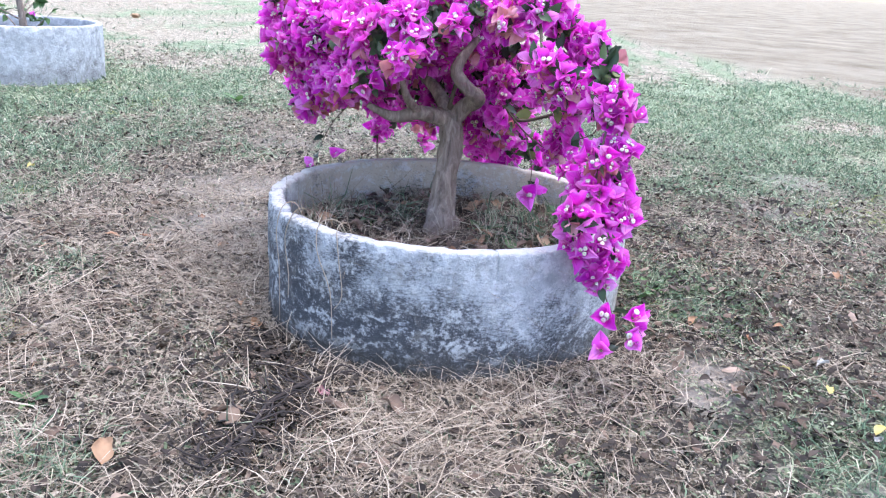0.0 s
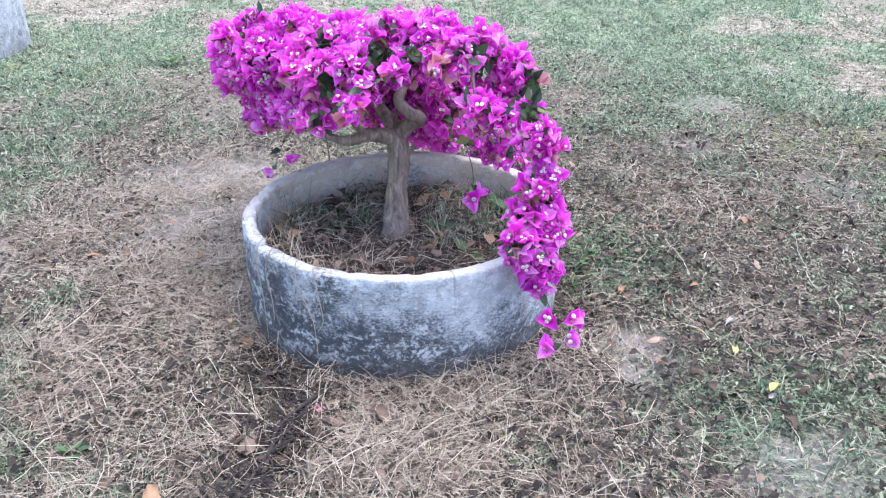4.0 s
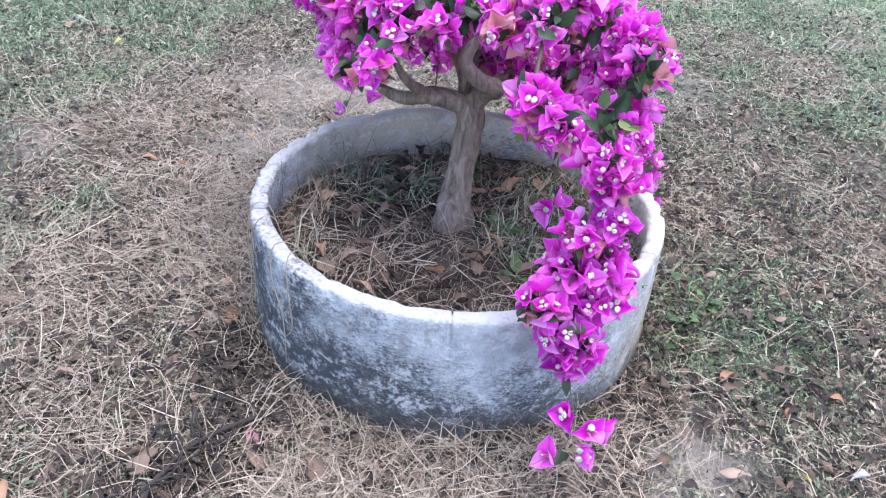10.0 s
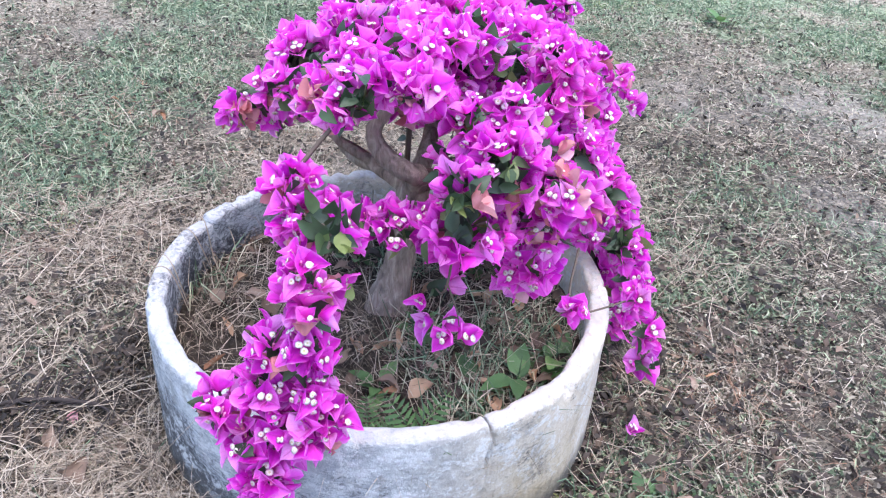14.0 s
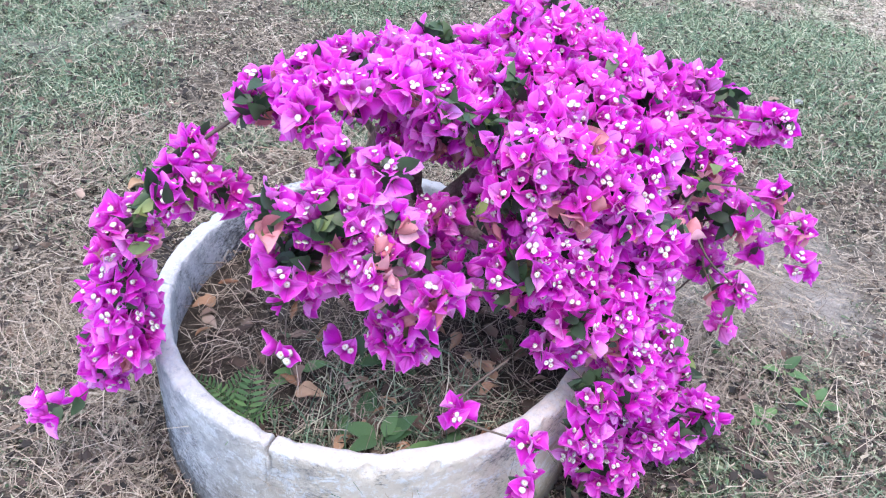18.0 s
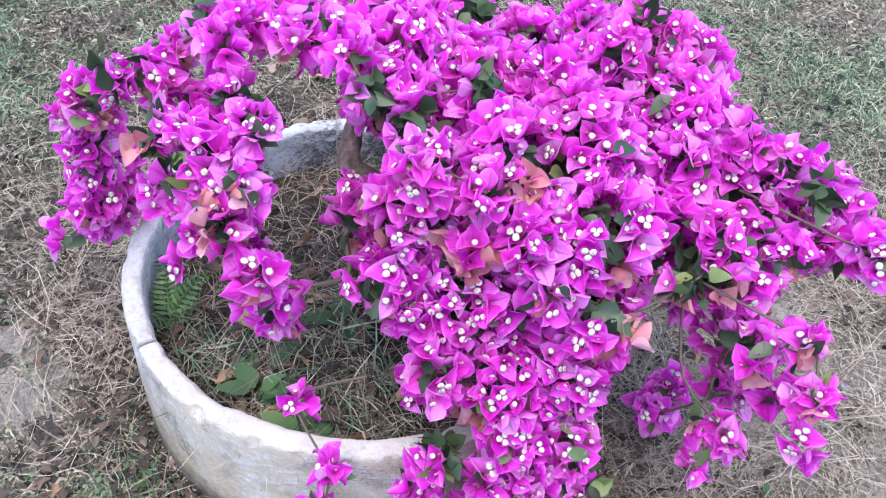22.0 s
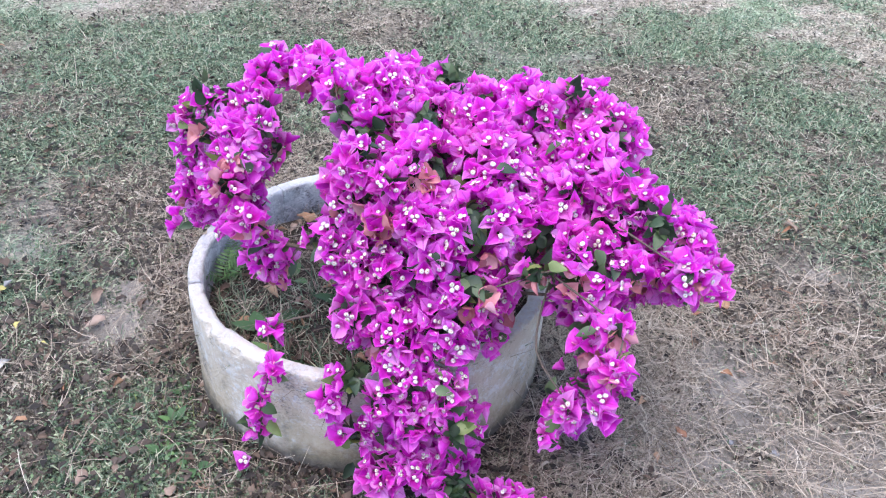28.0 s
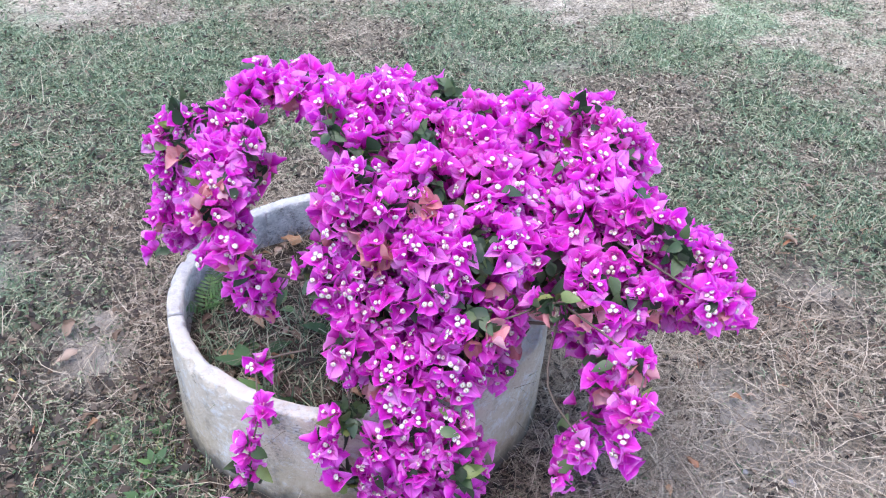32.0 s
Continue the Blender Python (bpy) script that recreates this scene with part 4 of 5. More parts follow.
WITHERED = ((0.36, -0.27, 0.66), (0.43, -0.09, 0.74), (0.43, 0.05, 0.72), (0.39, 0.14, 0.76), (0.42, 0.16, 0.71), (0.37, 0.18, 0.7), (0.42, -0.05, 0.58), (0.44, -0.31, 0.38), (-0.06, 0.64, 0.62), (-0.13, 0.66, 0.65), (-0.23, 0.68, 0.67), (0.11, 0.44, 0.7), (0.15, 0.39, 0.73), (0.23, -0.26, 0.76), (0.42, 0.17, 0.7), (0.36, 0.18, 0.7), (0.37, 0.15, 0.76), (0.13, 0.41, 0.74), (0.12, 0.43, 0.68), (0.02, 0.39, 0.82), (-0.21, 0.67, 0.67), (-0.37, 0.74, 0.68), (-0.41, 0.71, 0.57), (-0.08, 0.58, 0.66), (-0.17, 0.59, 0.54), (0.44, 0.05, 0.72), (0.42, -0.08, 0.69), (0.28, -0.07, 0.81), (-0.08, -0.24, 0.73), (0.12, -0.21, 0.87))


def plant_flowers():
    rng = random.Random(7)
    rest, rest_white, leaves = Bag(), Bag(), Bag()
    single = 0
    leaf_v, leaf_f = blade_leaf(0.042, 0.027, 0.35, 0.35, 1.3, 5, 0.02, 3)
    leaf_v = np.array([tuple(q) for q in leaf_v])
    for p, d, gap in flower_spots():
        if gap:
            if not hits_planter(p, 0.085):
                for q in (0.03, 0.06):
                    leaves.add(leaf_v, leaf_f, 0, aim(p - d * q, (d + Vector((rng.uniform(-1, 1), rng.uniform(-1, 1), rng.uniform(-1, 1))) * 0.7).normalized(), rng.uniform(0, 360), rng.uniform(0.7, 1.2)))
            continue
        normal = (d + Vector((0, 0, 0.35)) + Vector((rng.uniform(-0.65, 0.65), rng.uniform(-0.65, 0.65), rng.uniform(-0.5, 0.45)))).normalized()
        s = rng.randrange(10)
        old = any((p - Vector(c)).length < 0.04 for c in WITHERED) and rng.random() < 0.5
        old = old or (d.z < -0.35 and p.z > 0.36 and rng.random() < 0.33)
        m = aim(p - normal * (0.026 if old else 0.014), normal, rng.uniform(0, 360), rng.uniform(0.8, 1.15))
        white = rng.random() < 0.88
        if rng.random() < 0.3 and not hits_planter(p - d * 0.03, 0.085):
            sd = Vector((rng.uniform(-1, 1), rng.uniform(-1, 1), rng.uniform(-0.8, 0.5))).normalized()
            leaves.add(leaf_v, leaf_f, 0, aim(p - d * rng.uniform(0.02, 0.05), (sd + d * 0.5).normalized(), rng.uniform(0, 360), rng.uniform(0.7, 1.15)))
        if not old and rng.random() < 0.035 and not hits_planter(p, 0.085):
            leaves.add(leaf_v, leaf_f, 0, aim(p + d * 0.008, (normal + Vector((0, 0, 0.4))).normalized(), rng.uniform(0, 360), rng.uniform(0.7, 1.1)))
        if single < 300 and d.y > 0.1 and d.x > -0.35 and rng.random() < 0.8:
            single += 1
            ob = child("flower", FADED_MESH[s] if old else FLOWER_MESH[s][0], tree, "faded salmon-pink bracts" if old else "")
            ob.matrix_basis = m
            if white and not old:
                child("floret", FLOWER_MESH[s][1], ob, "white star-shaped floret")
            continue
        bv, bf, wv, wf, wm = FLOWER_FLAT[s]
        rest.add(bv, bf, 1 if old else 0, m)
        if white and not old:
            rest_white.add(wv, wf, 0, m)
            rest_white.m[-len(wm):] = wm
    tagged(child("bract_mass", pigment(rest.mesh("bract_mass", BRACT, FADED)), tree), kind="stuff")
    tagged(child("floret_mass", rest_white.mesh("floret_mass", FLORET, BUD, THROAT), tree, "tiny white star-shaped florets"), kind="stuff")
    tagged(child("leaf_mass", leaves.mesh("leaf_mass", LEAF), tree, "dark green oval leaves"), kind="stuff")


plant_flowers()


def sprig(points, flowers, leaves, seed):
    """A thin shoot with a few single flowers and leaves. flowers: place, facing, size."""
    rng = random.Random(seed)
    v, f = tube(points, [0.002 - 0.0011 * i / (len(points) - 1) for i in range(len(points))], 5, 0.1, seed)
    child("twig", mesh_from("twig", v, f, (STEM,)), tree)
    for k, (p, normal, size) in enumerate(flowers):
        s = (seed + 3 * k) % 10
        ob = child("flower", FLOWER_MESH[s][0], tree)
        ob.matrix_basis = aim(p, normal, rng.uniform(0, 360), size)
        child("floret", FLOWER_MESH[s][1], ob, "white star-shaped floret")
    lv, lf = blade_leaf(0.042, 0.027, 0.35, 0.35, 1.3, 5, 0.02, 3)
    me = mesh_from("leaf", lv, lf, (LEAF,))
    for p in leaves:
        ob = child("leaf", me, tree)
        ob.matrix_basis = aim(p, (rng.uniform(-0.6, 0.6), rng.uniform(-0.6, 0.6), 0.7), rng.uniform(0, 360), rng.uniform(0.7, 1.1))


sprig([(0.38, -0.44, 0.3), (0.405, -0.48, 0.24), (0.43, -0.53, 0.19), (0.405, -0.565, 0.15)],
      [((0.398, -0.572, 0.15), (-0.2, -0.8, 0.5), 1.31), ((0.458, -0.55, 0.225), (0.4, -0.7, 0.6), 1.25), ((0.456, -0.556, 0.185), (0.1, -0.9, 0.1), 1.38), ((0.413, -0.5, 0.2), (-0.5, -0.7, 0.4), 1.19), ((0.47, -0.52, 0.2), (0.8, -0.2, 0.2), 1.11)],
      [(0.395, -0.47, 0.26), (0.42, -0.5, 0.215), (0.43, -0.56, 0.16), (0.44, -0.535, 0.2)], 3)
sprig([(0.20, 0.10, 0.5), (0.225, 0.04, 0.42), (0.223, -0.005, 0.355)], [((0.22, -0.012, 0.345), (-0.1, -0.8, 0.3), 1.31), ((0.235, 0.005, 0.352), (0.7, 0.2, 0.4), 1.19)], [(0.222, 0.02, 0.38)], 5)
sprig([(-0.30, 0.25, 0.56), (-0.40, 0.3, 0.45), (-0.45, 0.33, 0.35), (-0.465, 0.336, 0.31)], [((-0.468, 0.33, 0.3), (-0.4, -0.7, 0.3), 1.19), ((-0.405, 0.408, 0.319), (-0.2, -0.6, 0.6), 1.11)], [(-0.43, 0.31, 0.4), (-0.46, 0.335, 0.335)], 7)
sprig([(0.34, -0.07, 0.54), (0.37, -0.066, 0.5), (0.381, -0.062, 0.455)], [((0.381, -0.064, 0.447), (0.6, 0.3, 0.4), 1.31), ((0.37, -0.08, 0.452), (0.3, -0.8, 0.2), 1.11)], [(0.375, -0.06, 0.48)], 9)


# ---- things in and round the planters ----


def loose(name, me, m, label, category, group=""):
    ob = new(name, me)
    ob.matrix_basis = m
    return tagged(ob, label, category, group)


def ground_z(x, y):
    return float(lawn_height(np.array([x]), np.array([y]))[0])


def broad_weed(x, y, z, size, seed, label="low weed with broad oval green leaves"):
    """A rosette of broad leaves on short stalks."""
    rng = random.Random(seed)
    root = tagged(new("broadleaf_weed"), label, "weed", "weeds")
    root.location = (x, y, z)
    lv, lf = blade_leaf(1.0, 0.55, 0.2, 0.3, 1.2, 5)
    me = mesh_from("leaf", lv, lf, (WEED,))
    for k in range(rng.randint(5, 8)):
        for tries in range(30):
            a, tilt, ln = rng.uniform(0, 360), rng.uniform(5, 50), size * rng.uniform(0.6, 1.1)
            reach = math.hypot(x + (ln + 0.02) * math.cos(radians(a)), y + (ln + 0.02) * math.sin(radians(a)))
            if (reach < 0.43) if z > 0.1 else (reach > 0.53):
                break
        m = pose(0, 0, rng.uniform(0.01, 0.3) * size, 0, 0, a) @ pose(0, 0, 0, 0, -tilt, 0)
        ob = child("leaf", me, root)
        ob.matrix_basis = m @ Matrix.Translation((0.012, 0, 0)) @ Matrix.Scale(ln, 4)
    v, f = tube([(0, 0, -0.015), (0.002, 0, 0.1 * size), (0, 0.003, 0.32 * size)], [0.003, 0.0025, 0.002], 5)
    child("stem", mesh_from("stem", v, f, (WEED,)), root)
    return root


def fern_weed(x, y, z, size, seed):
    rng = random.Random(seed)
    root = tagged(new("feathery_weed"), "small weed with feathery fern-like green fronds", "weed", "weeds")
    root.location = (x, y, z)
    lv, lf = blade_leaf(1.0, 0.24, 0.1, 0.15, 1.1, 3)
    leaflet = mesh_from("leaflet", lv, lf, (WEED,))
    for k in range(4):
        v, f = tube([(0, 0, 0), (0.5 * size, 0, -0.0875 * size), (size, 0, -0.35 * size)], [0.0014, 0.001, 0.0006], 5)
        frond = child("frond", mesh_from("frond", v, f, (WEED,)), root)
        frond.matrix_basis = pose(0, 0, 0.02, 0, 0, 90 * k + rng.uniform(-25, 25)) @ pose(0, 0, 0, 0, -rng.uniform(25, 55), 0)
        for j in range(9):
            t = (j + 1) / 10
            p = Vector((size * t, 0, -0.35 * size * t * t))
            for sgn in (-1, 1):
                ob = child("leaflet", leaflet, frond)
                ob.matrix_basis = Matrix.Translation(p) @ pose(0, 0, 0, 0, 0, sgn * 72) @ Matrix.Scale(size * 0.34 * math.sin(math.pi * (0.25 + 0.7 * t)), 4)


WEED = leafy("weed_leaf", ((0.0, (0.05, 0.11, 0.045)), (0.6, (0.09, 0.18, 0.07)), (1.0, (0.14, 0.26, 0.09))), 0.3, 0.5, 60, True)
for k, (x, y, z, size) in enumerate(((0.35, 0.12, SOIL + 0.03, 0.1), (0.3, 0.06, SOIL, 0.09), (-0.23, 0.06, SOIL, 0.07), (0.1, 0.05, SOIL, 0.09), (0.2, -0.12, SOIL, 0.08), (0.33, 0.25, SOIL, 0.1), (-0.05, 0.33, SOIL, 0.07),
                                     (0.6, 0.14, 0, 0.06), (0.64, 0.24, 0, 0.055), (0.58, 0.3, 0, 0.06), (0.55, 0.02, 0, 0.05), (-0.4, 1.01, 0, 0.07), (-0.3, 1.08, 0, 0.08), (-0.44, 0.86, 0, 0.06), (-0.2, 0.95, 0, 0.05), (-1.6, 3.0, 0, 0.12), (-0.8, -0.8, 0, 0.05))):
    broad_weed(x, y, z if z else ground_z(x, y), 0.82 * size, 100 + k)
fern_weed(0.39, -0.15, SOIL + 0.02, 0.11, 5)
fern_weed(0.34, -0.22, SOIL + 0.01, 0.09, 6)

# a low volunteer shoot with one flower beside the planter
shoot = tagged(new("flower_shoot"), "short shoot with one magenta flower beside the planter", "flower")
shoot.location = (0.455, 0.368, ground_z(0.455, 0.368))
v, f = tube([(0, 0, -0.01), (0.005, 0, 0.03), (0, 0.004, 0.065)], [0.002, 0.0018, 0.0015], 5)
child("stem", mesh_from("stem", v, f, (WEED,)), shoot)
bloom = child("flower", FLOWER_MESH[2][0], shoot)
bloom.matrix_basis = aim((0, 0.004, 0.062), (0.35, 0.45, 0.8), 40)
child("floret", FLOWER_MESH[2][1], bloom, "white star-shaped floret")

# fallen leaves
def curled_leaf(length, width, roll, bend, seed):
    """A withered leaf along +x: its sides rolled up, bent along its length, its margin crumpled."""
    rng = random.Random(seed)
    ph = rng.uniform(0, 6.3)
    v, f = [], []
    rows = 9
    for k in range(rows + 1):
        u = k / rows
        w = width * 0.5 * (math.sin(math.pi * min(u ** 0.75, 1.0)) ** 0.75 if 0 < u < 1 else 0.05)
        for j in (-1.0, -0.6, 0.0, 0.6, 1.0):
            wj = w * j * (1 + 0.22 * math.sin(9 * u + ph + 2 * j))
            a = roll * j * (0.5 + u)
            z = abs(wj) * math.sin(abs(a)) * (1 if roll > 0 else -0.4) + bend * length * math.sin(math.pi * u * 0.9) + 0.05 * width * math.sin(13 * u + 3 * j + ph)
            v.append(Vector((length * (u - 0.5), wj * math.cos(a), z + 0.04 * width * rng.uniform(-1, 1))))
    for k in range(rows):
        for j in range(4):
            q = 5 * k + j
            f.append((q, q + 5, q + 6, q + 1))
    return v, f


LEAF_SHAPES = []
for k in range(8):
    LEAF_SHAPES.append(curled_leaf(0.06, (0.034, 0.04, 0.03, 0.044, 0.022, 0.036, 0.038, 0.018)[k], (0.9, 0.7, 1.2, -0.8, 1.3, 0.5, -1.0, 0.8)[k], (0.1, 0.18, -0.08, 0.2, 0.12, 0.24, 0.16, 0.1)[k], 60 + k))
BROWN = leafy("brown_dry_leaf", ((0.0, (0.11, 0.075, 0.055)), (0.5, (0.21, 0.145, 0.11)), (1.0, (0.36, 0.27, 0.215))), 0.15, 0.7, 50, True)
PALE = leafy("bleached_leaf", ((0.0, (0.34, 0.33, 0.32)), (1.0, (0.5, 0.49, 0.46))), 0.15, 0.7, 50, True)
ORANGE = leafy("orange_dead_leaf", ((0.0, (0.26, 0.12, 0.07)), (0.5, (0.34, 0.19, 0.11)), (1.0, (0.42, 0.29, 0.19))), 0.15, 0.7, 50, True)
YELLOW = leafy("yellow_leaf", ((0.0, (0.5, 0.42, 0.12)), (1.0, (0.6, 0.52, 0.2))), 0.2, 0.6, 50, True)
PINK = leafy("fallen_pink_bract", ((0.0, (0.5, 0.24, 0.28)), (1.0, (0.6, 0.36, 0.38))), 0.2, 0.7, 50, True)
LEAF_MESH = {}
for key, mt in (("dead", DEAD), ("orange", ORANGE), ("yellow", YELLOW), ("pink", PINK), ("brown", BROWN), ("pale", PALE)):
    LEAF_MESH[key] = [mesh_from("fallen_leaf", lv, lf, (mt,)) for lv, lf in LEAF_SHAPES]
LEAF_LABEL = {"dead": "curled dark brown dead leaf on dry grass", "orange": "dry orange-brown fallen leaf on the lawn", "yellow": "small yellow fallen leaf on the lawn", "pink": "faded pink bract fallen on the straw", "brown": "dry brown curled leaf lying on litter", "pale": "bleached grey curled leaf on the lawn"}
leaf_rng = random.Random(77)


def fallen(kind, x, y, size, z=None):
    zz = ground_z(x, y) + 0.02 + 0.006 * leaf_rng.random() if z is None else z + 0.008 + 0.004 * leaf_rng.random()
    size *= 0.8
    m = pose(x, y, zz, leaf_rng.uniform(-18, 18), leaf_rng.uniform(-18, 12), leaf_rng.uniform(0, 360)) @ Matrix.Scale(size, 4)
    loose("fallen_leaf", LEAF_MESH[kind][leaf_rng.randrange(8)], m, LEAF_LABEL[kind], "leaf", "fallen leaves")


for kind, x, y, size in (("orange", -0.54, -0.21, 1.1), ("orange", -0.46, -0.32, 1.5), ("orange", -0.74, 0.24, 1.0), ("orange", -0.55, -0.98, 1.4), ("orange", 1.3, 0.48, 0.9), ("pink", -0.21, -0.65, 0.9), ("yellow", 0.97, -0.41, 0.7),
                         ("yellow", 1.02, -0.6, 0.9), ("orange", 0.97, -0.01, 0.7), ("orange", -1.12, 0.25, 1.1), ("orange", -0.66, 0.65, 1.0), ("brown", 0.74, -0.47, 1.1), ("orange", -1.64, -0.02, 1.3), ("orange", -1.88, -0.13, 1.0),
                         ("orange", 1.02, -2.75, 1.1), ("yellow", -1.85, 1.02, 1.2), ("orange", -1.01, 0.26, 0.9), ("dead", -0.36, -0.8, 1.8), ("dead", -0.2, -0.78, 1.3), ("dead", -0.38, -0.5, 1.4), ("dead", 0.44, 0.6, 1.2), ("orange", 0.4, 0.72, 0.8),
                         ("orange", -0.62, 0.52, 1.0), ("orange", -0.55, 0.7, 0.8), ("dead", 0.83, -0.52, 1.2), ("orange", 0.86, -0.1, 0.6), ("dead", 1.0, -0.75, 1.1), ("orange", -5.4, 9.9, 6.0), ("yellow", 0.9, -0.3, 0.6), ("orange", 0.72, -0.05, 1.0), ("pale", 1.01, -0.25, 1.1), ("pale", 1.0, -0.63, 1.0), ("brown", 0.76, -0.35, 1.5), ("brown", -0.17, -0.71, 1.5), ("brown", -0.05, -0.68, 1.6), ("dead", -0.39, -0.8, 1.6), ("brown", -1.65, -0.03, 1.3), ("orange", -0.92, 0.52, 0.8)):
    fallen(kind, x, y, size)
strewn = Bag()
for k in range(420):
    if k < 200:
        a, r = leaf_rng.uniform(0, 2 * math.pi), 0.56 + 2.4 * leaf_rng.random() ** 0.8
        x, y = r * math.cos(a), r * math.sin(a)
    else:
        x, y = leaf_rng.gauss(1.3, 0.45), leaf_rng.gauss(0.5, 0.75)
    if math.hypot(x, y) > 0.55:
        v, f = LEAF_SHAPES[k % 8]
        m = pose(x, y, ground_z(x, y) + 0.02, leaf_rng.uniform(-25, 25), leaf_rng.uniform(-25, 25), leaf_rng.uniform(0, 360)) @ Matrix.Scale(leaf_rng.uniform(0.35, 0.85), 4)
        strewn.add(v, f, leaf_rng.choice((0, 0, 0, 0, 0, 1)), m)
tagged(new("strewn_leaves", strewn.mesh("strewn_leaves", DEAD, BROWN)), "curled dark dead leaves strewn over the lawn", "leaf", kind="stuff")
for k in range(190):
    a, r = leaf_rng.uniform(0, 2 * math.pi), 0.42 * leaf_rng.random() ** 0.5
    if r > 0.07:
        fallen(leaf_rng.choice(("dead", "dead", "dead", "brown", "brown", "orange")), r * math.cos(a), r * math.sin(a), leaf_rng.uniform(0.8, 1.4), SOIL + 0.018)

# crumbs of dark leaf litter
chips, chip_rng = Bag(), random.Random(5)
CHIP_SHAPES = [blade_leaf(0.03, w, c, 0.3, 1.2, 2, 0.06, k) for k, (w, c) in enumerate(((0.016, 0.5), (0.022, -0.5), (0.011, 0.8), (0.018, 0.2)))]
for k in range(26000):
    a, r = chip_rng.uniform(0, 2 * math.pi), 0.51 + 3.0 * chip_rng.random() ** 1.7
    x, y = r * math.cos(a), r * math.sin(a)
    heap = k > 24300
    if heap:
        t = chip_rng.random()
        x, y = (-0.2 - 0.14 * t, -0.5 - 0.45 * t) if k % 2 else (-0.46 + 0.24 * t, -0.34 - 0.3 * t)
        x, y = x + chip_rng.gauss(0, 0.05), y + chip_rng.gauss(0, 0.04)
        if math.hypot(x, y) < 0.51:
            continue
    if not heap and float(bareness(np.array([x]), np.array([y]))[0]) > 0.35:
        continue
    cv, cf = CHIP_SHAPES[k % 4]
    chips.add(cv, cf, 0 if heap else chip_rng.choice((0, 0, 1)), pose(x, y, ground_z(x, y) + chip_rng.uniform(0.008, 0.024) + (0.012 if heap else 0.004), chip_rng.uniform(-40, 40), chip_rng.uniform(-40, 40), chip_rng.uniform(0, 360)) @ Matrix.Scale(chip_rng.uniform(0.3, 0.9 if heap else 1.3), 4))
tagged(new("leaf_litter", chips.mesh("leaf_litter", CHAFF, DEAD)), "dark and brown crumbs of dead leaves over the lawn", "litter", kind="stuff")

# the dead blackened branch on the straw
branch = tagged(new("dead_branch"), "blackened dead branch with fine twigs lying on straw", "branch")
branch.location = (-0.28, -0.78, 0.024)
b_rng = random.Random(9)
SPINE = [Vector(p) for p in ((0.08, 0.19, 0.01), (0.03, 0.11, 0.022), (-0.02, 0.03, 0.014), (-0.02, -0.06, 0.024), (-0.05, -0.14, 0.01), (-0.08, -0.24, 0.008))]
v, f = tube(SPINE, [0.005, 0.0055, 0.005, 0.0045, 0.0035, 0.002], 7, 0.25, 4)
child("stem", mesh_from("stem", v, f, (CHAR,)), branch)
for k in range(40):
    i = b_rng.randrange(5)
    p = SPINE[i].lerp(SPINE[i + 1], b_rng.random())
    a, ln = b_rng.choice((2.6, 3.6, 5.6, 0.4)) + b_rng.uniform(-0.6, 0.6), b_rng.uniform(0.05, 0.16)
    q = p + Vector((math.cos(a) * ln * 0.5, math.sin(a) * ln * 0.5, b_rng.uniform(0.0, 0.025)))
    bend = b_rng.uniform(-0.9, 0.9)
    e = p + Vector((math.cos(a + bend) * ln, math.sin(a + bend) * ln, b_rng.uniform(-0.005, 0.03)))
    r0 = b_rng.uniform(0.0016, 0.003)
    v, f = tube([p, q, e], [r0, r0 * 0.75, r0 * 0.4], 5, 0.2, k)
    child("twig", mesh_from("twig", v, f, (CHAR,)), branch)

# dried vine stems hanging over the planter's wall
for k, (a, reach) in enumerate(((216, 0.04), (222, 0.12), (238, 0.06), (243, 0.14))):
    rr = random.Random(k)
    pts = []
    for z, r in ((0.24, 0.43), (0.335, 0.455), (0.335, 0.49), (0.27, 0.508), (0.18, 0.51), (reach, 0.515)):
        aa = radians(a + rr.uniform(-2.5, 2.5) + (0.33 - z) * 16)
        pts.append((r * math.cos(aa), r * math.sin(aa), z))
    v, f = tube(pts, [0.0013] * 5 + [0.0008], 5, 0.1, k)
    loose("dry_vine", mesh_from("dry_vine", v, f, (STRAW,)), Matrix(), "thin dried vine stem hanging over the planter rim", "vine", "dried vines")


def pebble(x, y, size, seed):
    bm = bmesh.new()
    bmesh.ops.create_icosphere(bm, subdivisions=2, radius=size)
    for q in bm.verts:
        q.co *= 1 + 0.35 * noise.noise(q.co * (1.2 / size) + Vector((seed, 0, 0)))
        q.co.z *= 0.6
    me = bpy.data.meshes.new("pebble")
    bm.to_mesh(me)
    bm.free()
    me.materials.append(STONE)
    me.polygons.foreach_set("use_smooth", np.full(len(me.polygons), True))
    loose("pebble", me, pose(x, y, ground_z(x, y) + size * 0.3), "small grey stone lying on the lawn", "stone", "pebbles")


for k, (x, y, size) in enumerate(((0.24, -0.545, 0.022), (-0.52, -0.32, 0.012), (-0.78, 0.72, 0.01), (-0.86, 0.8, 0.012), (0.9, 0.5, 0.012), (-2.2, 1.2, 0.02))):
    pebble(x, y, size, k)

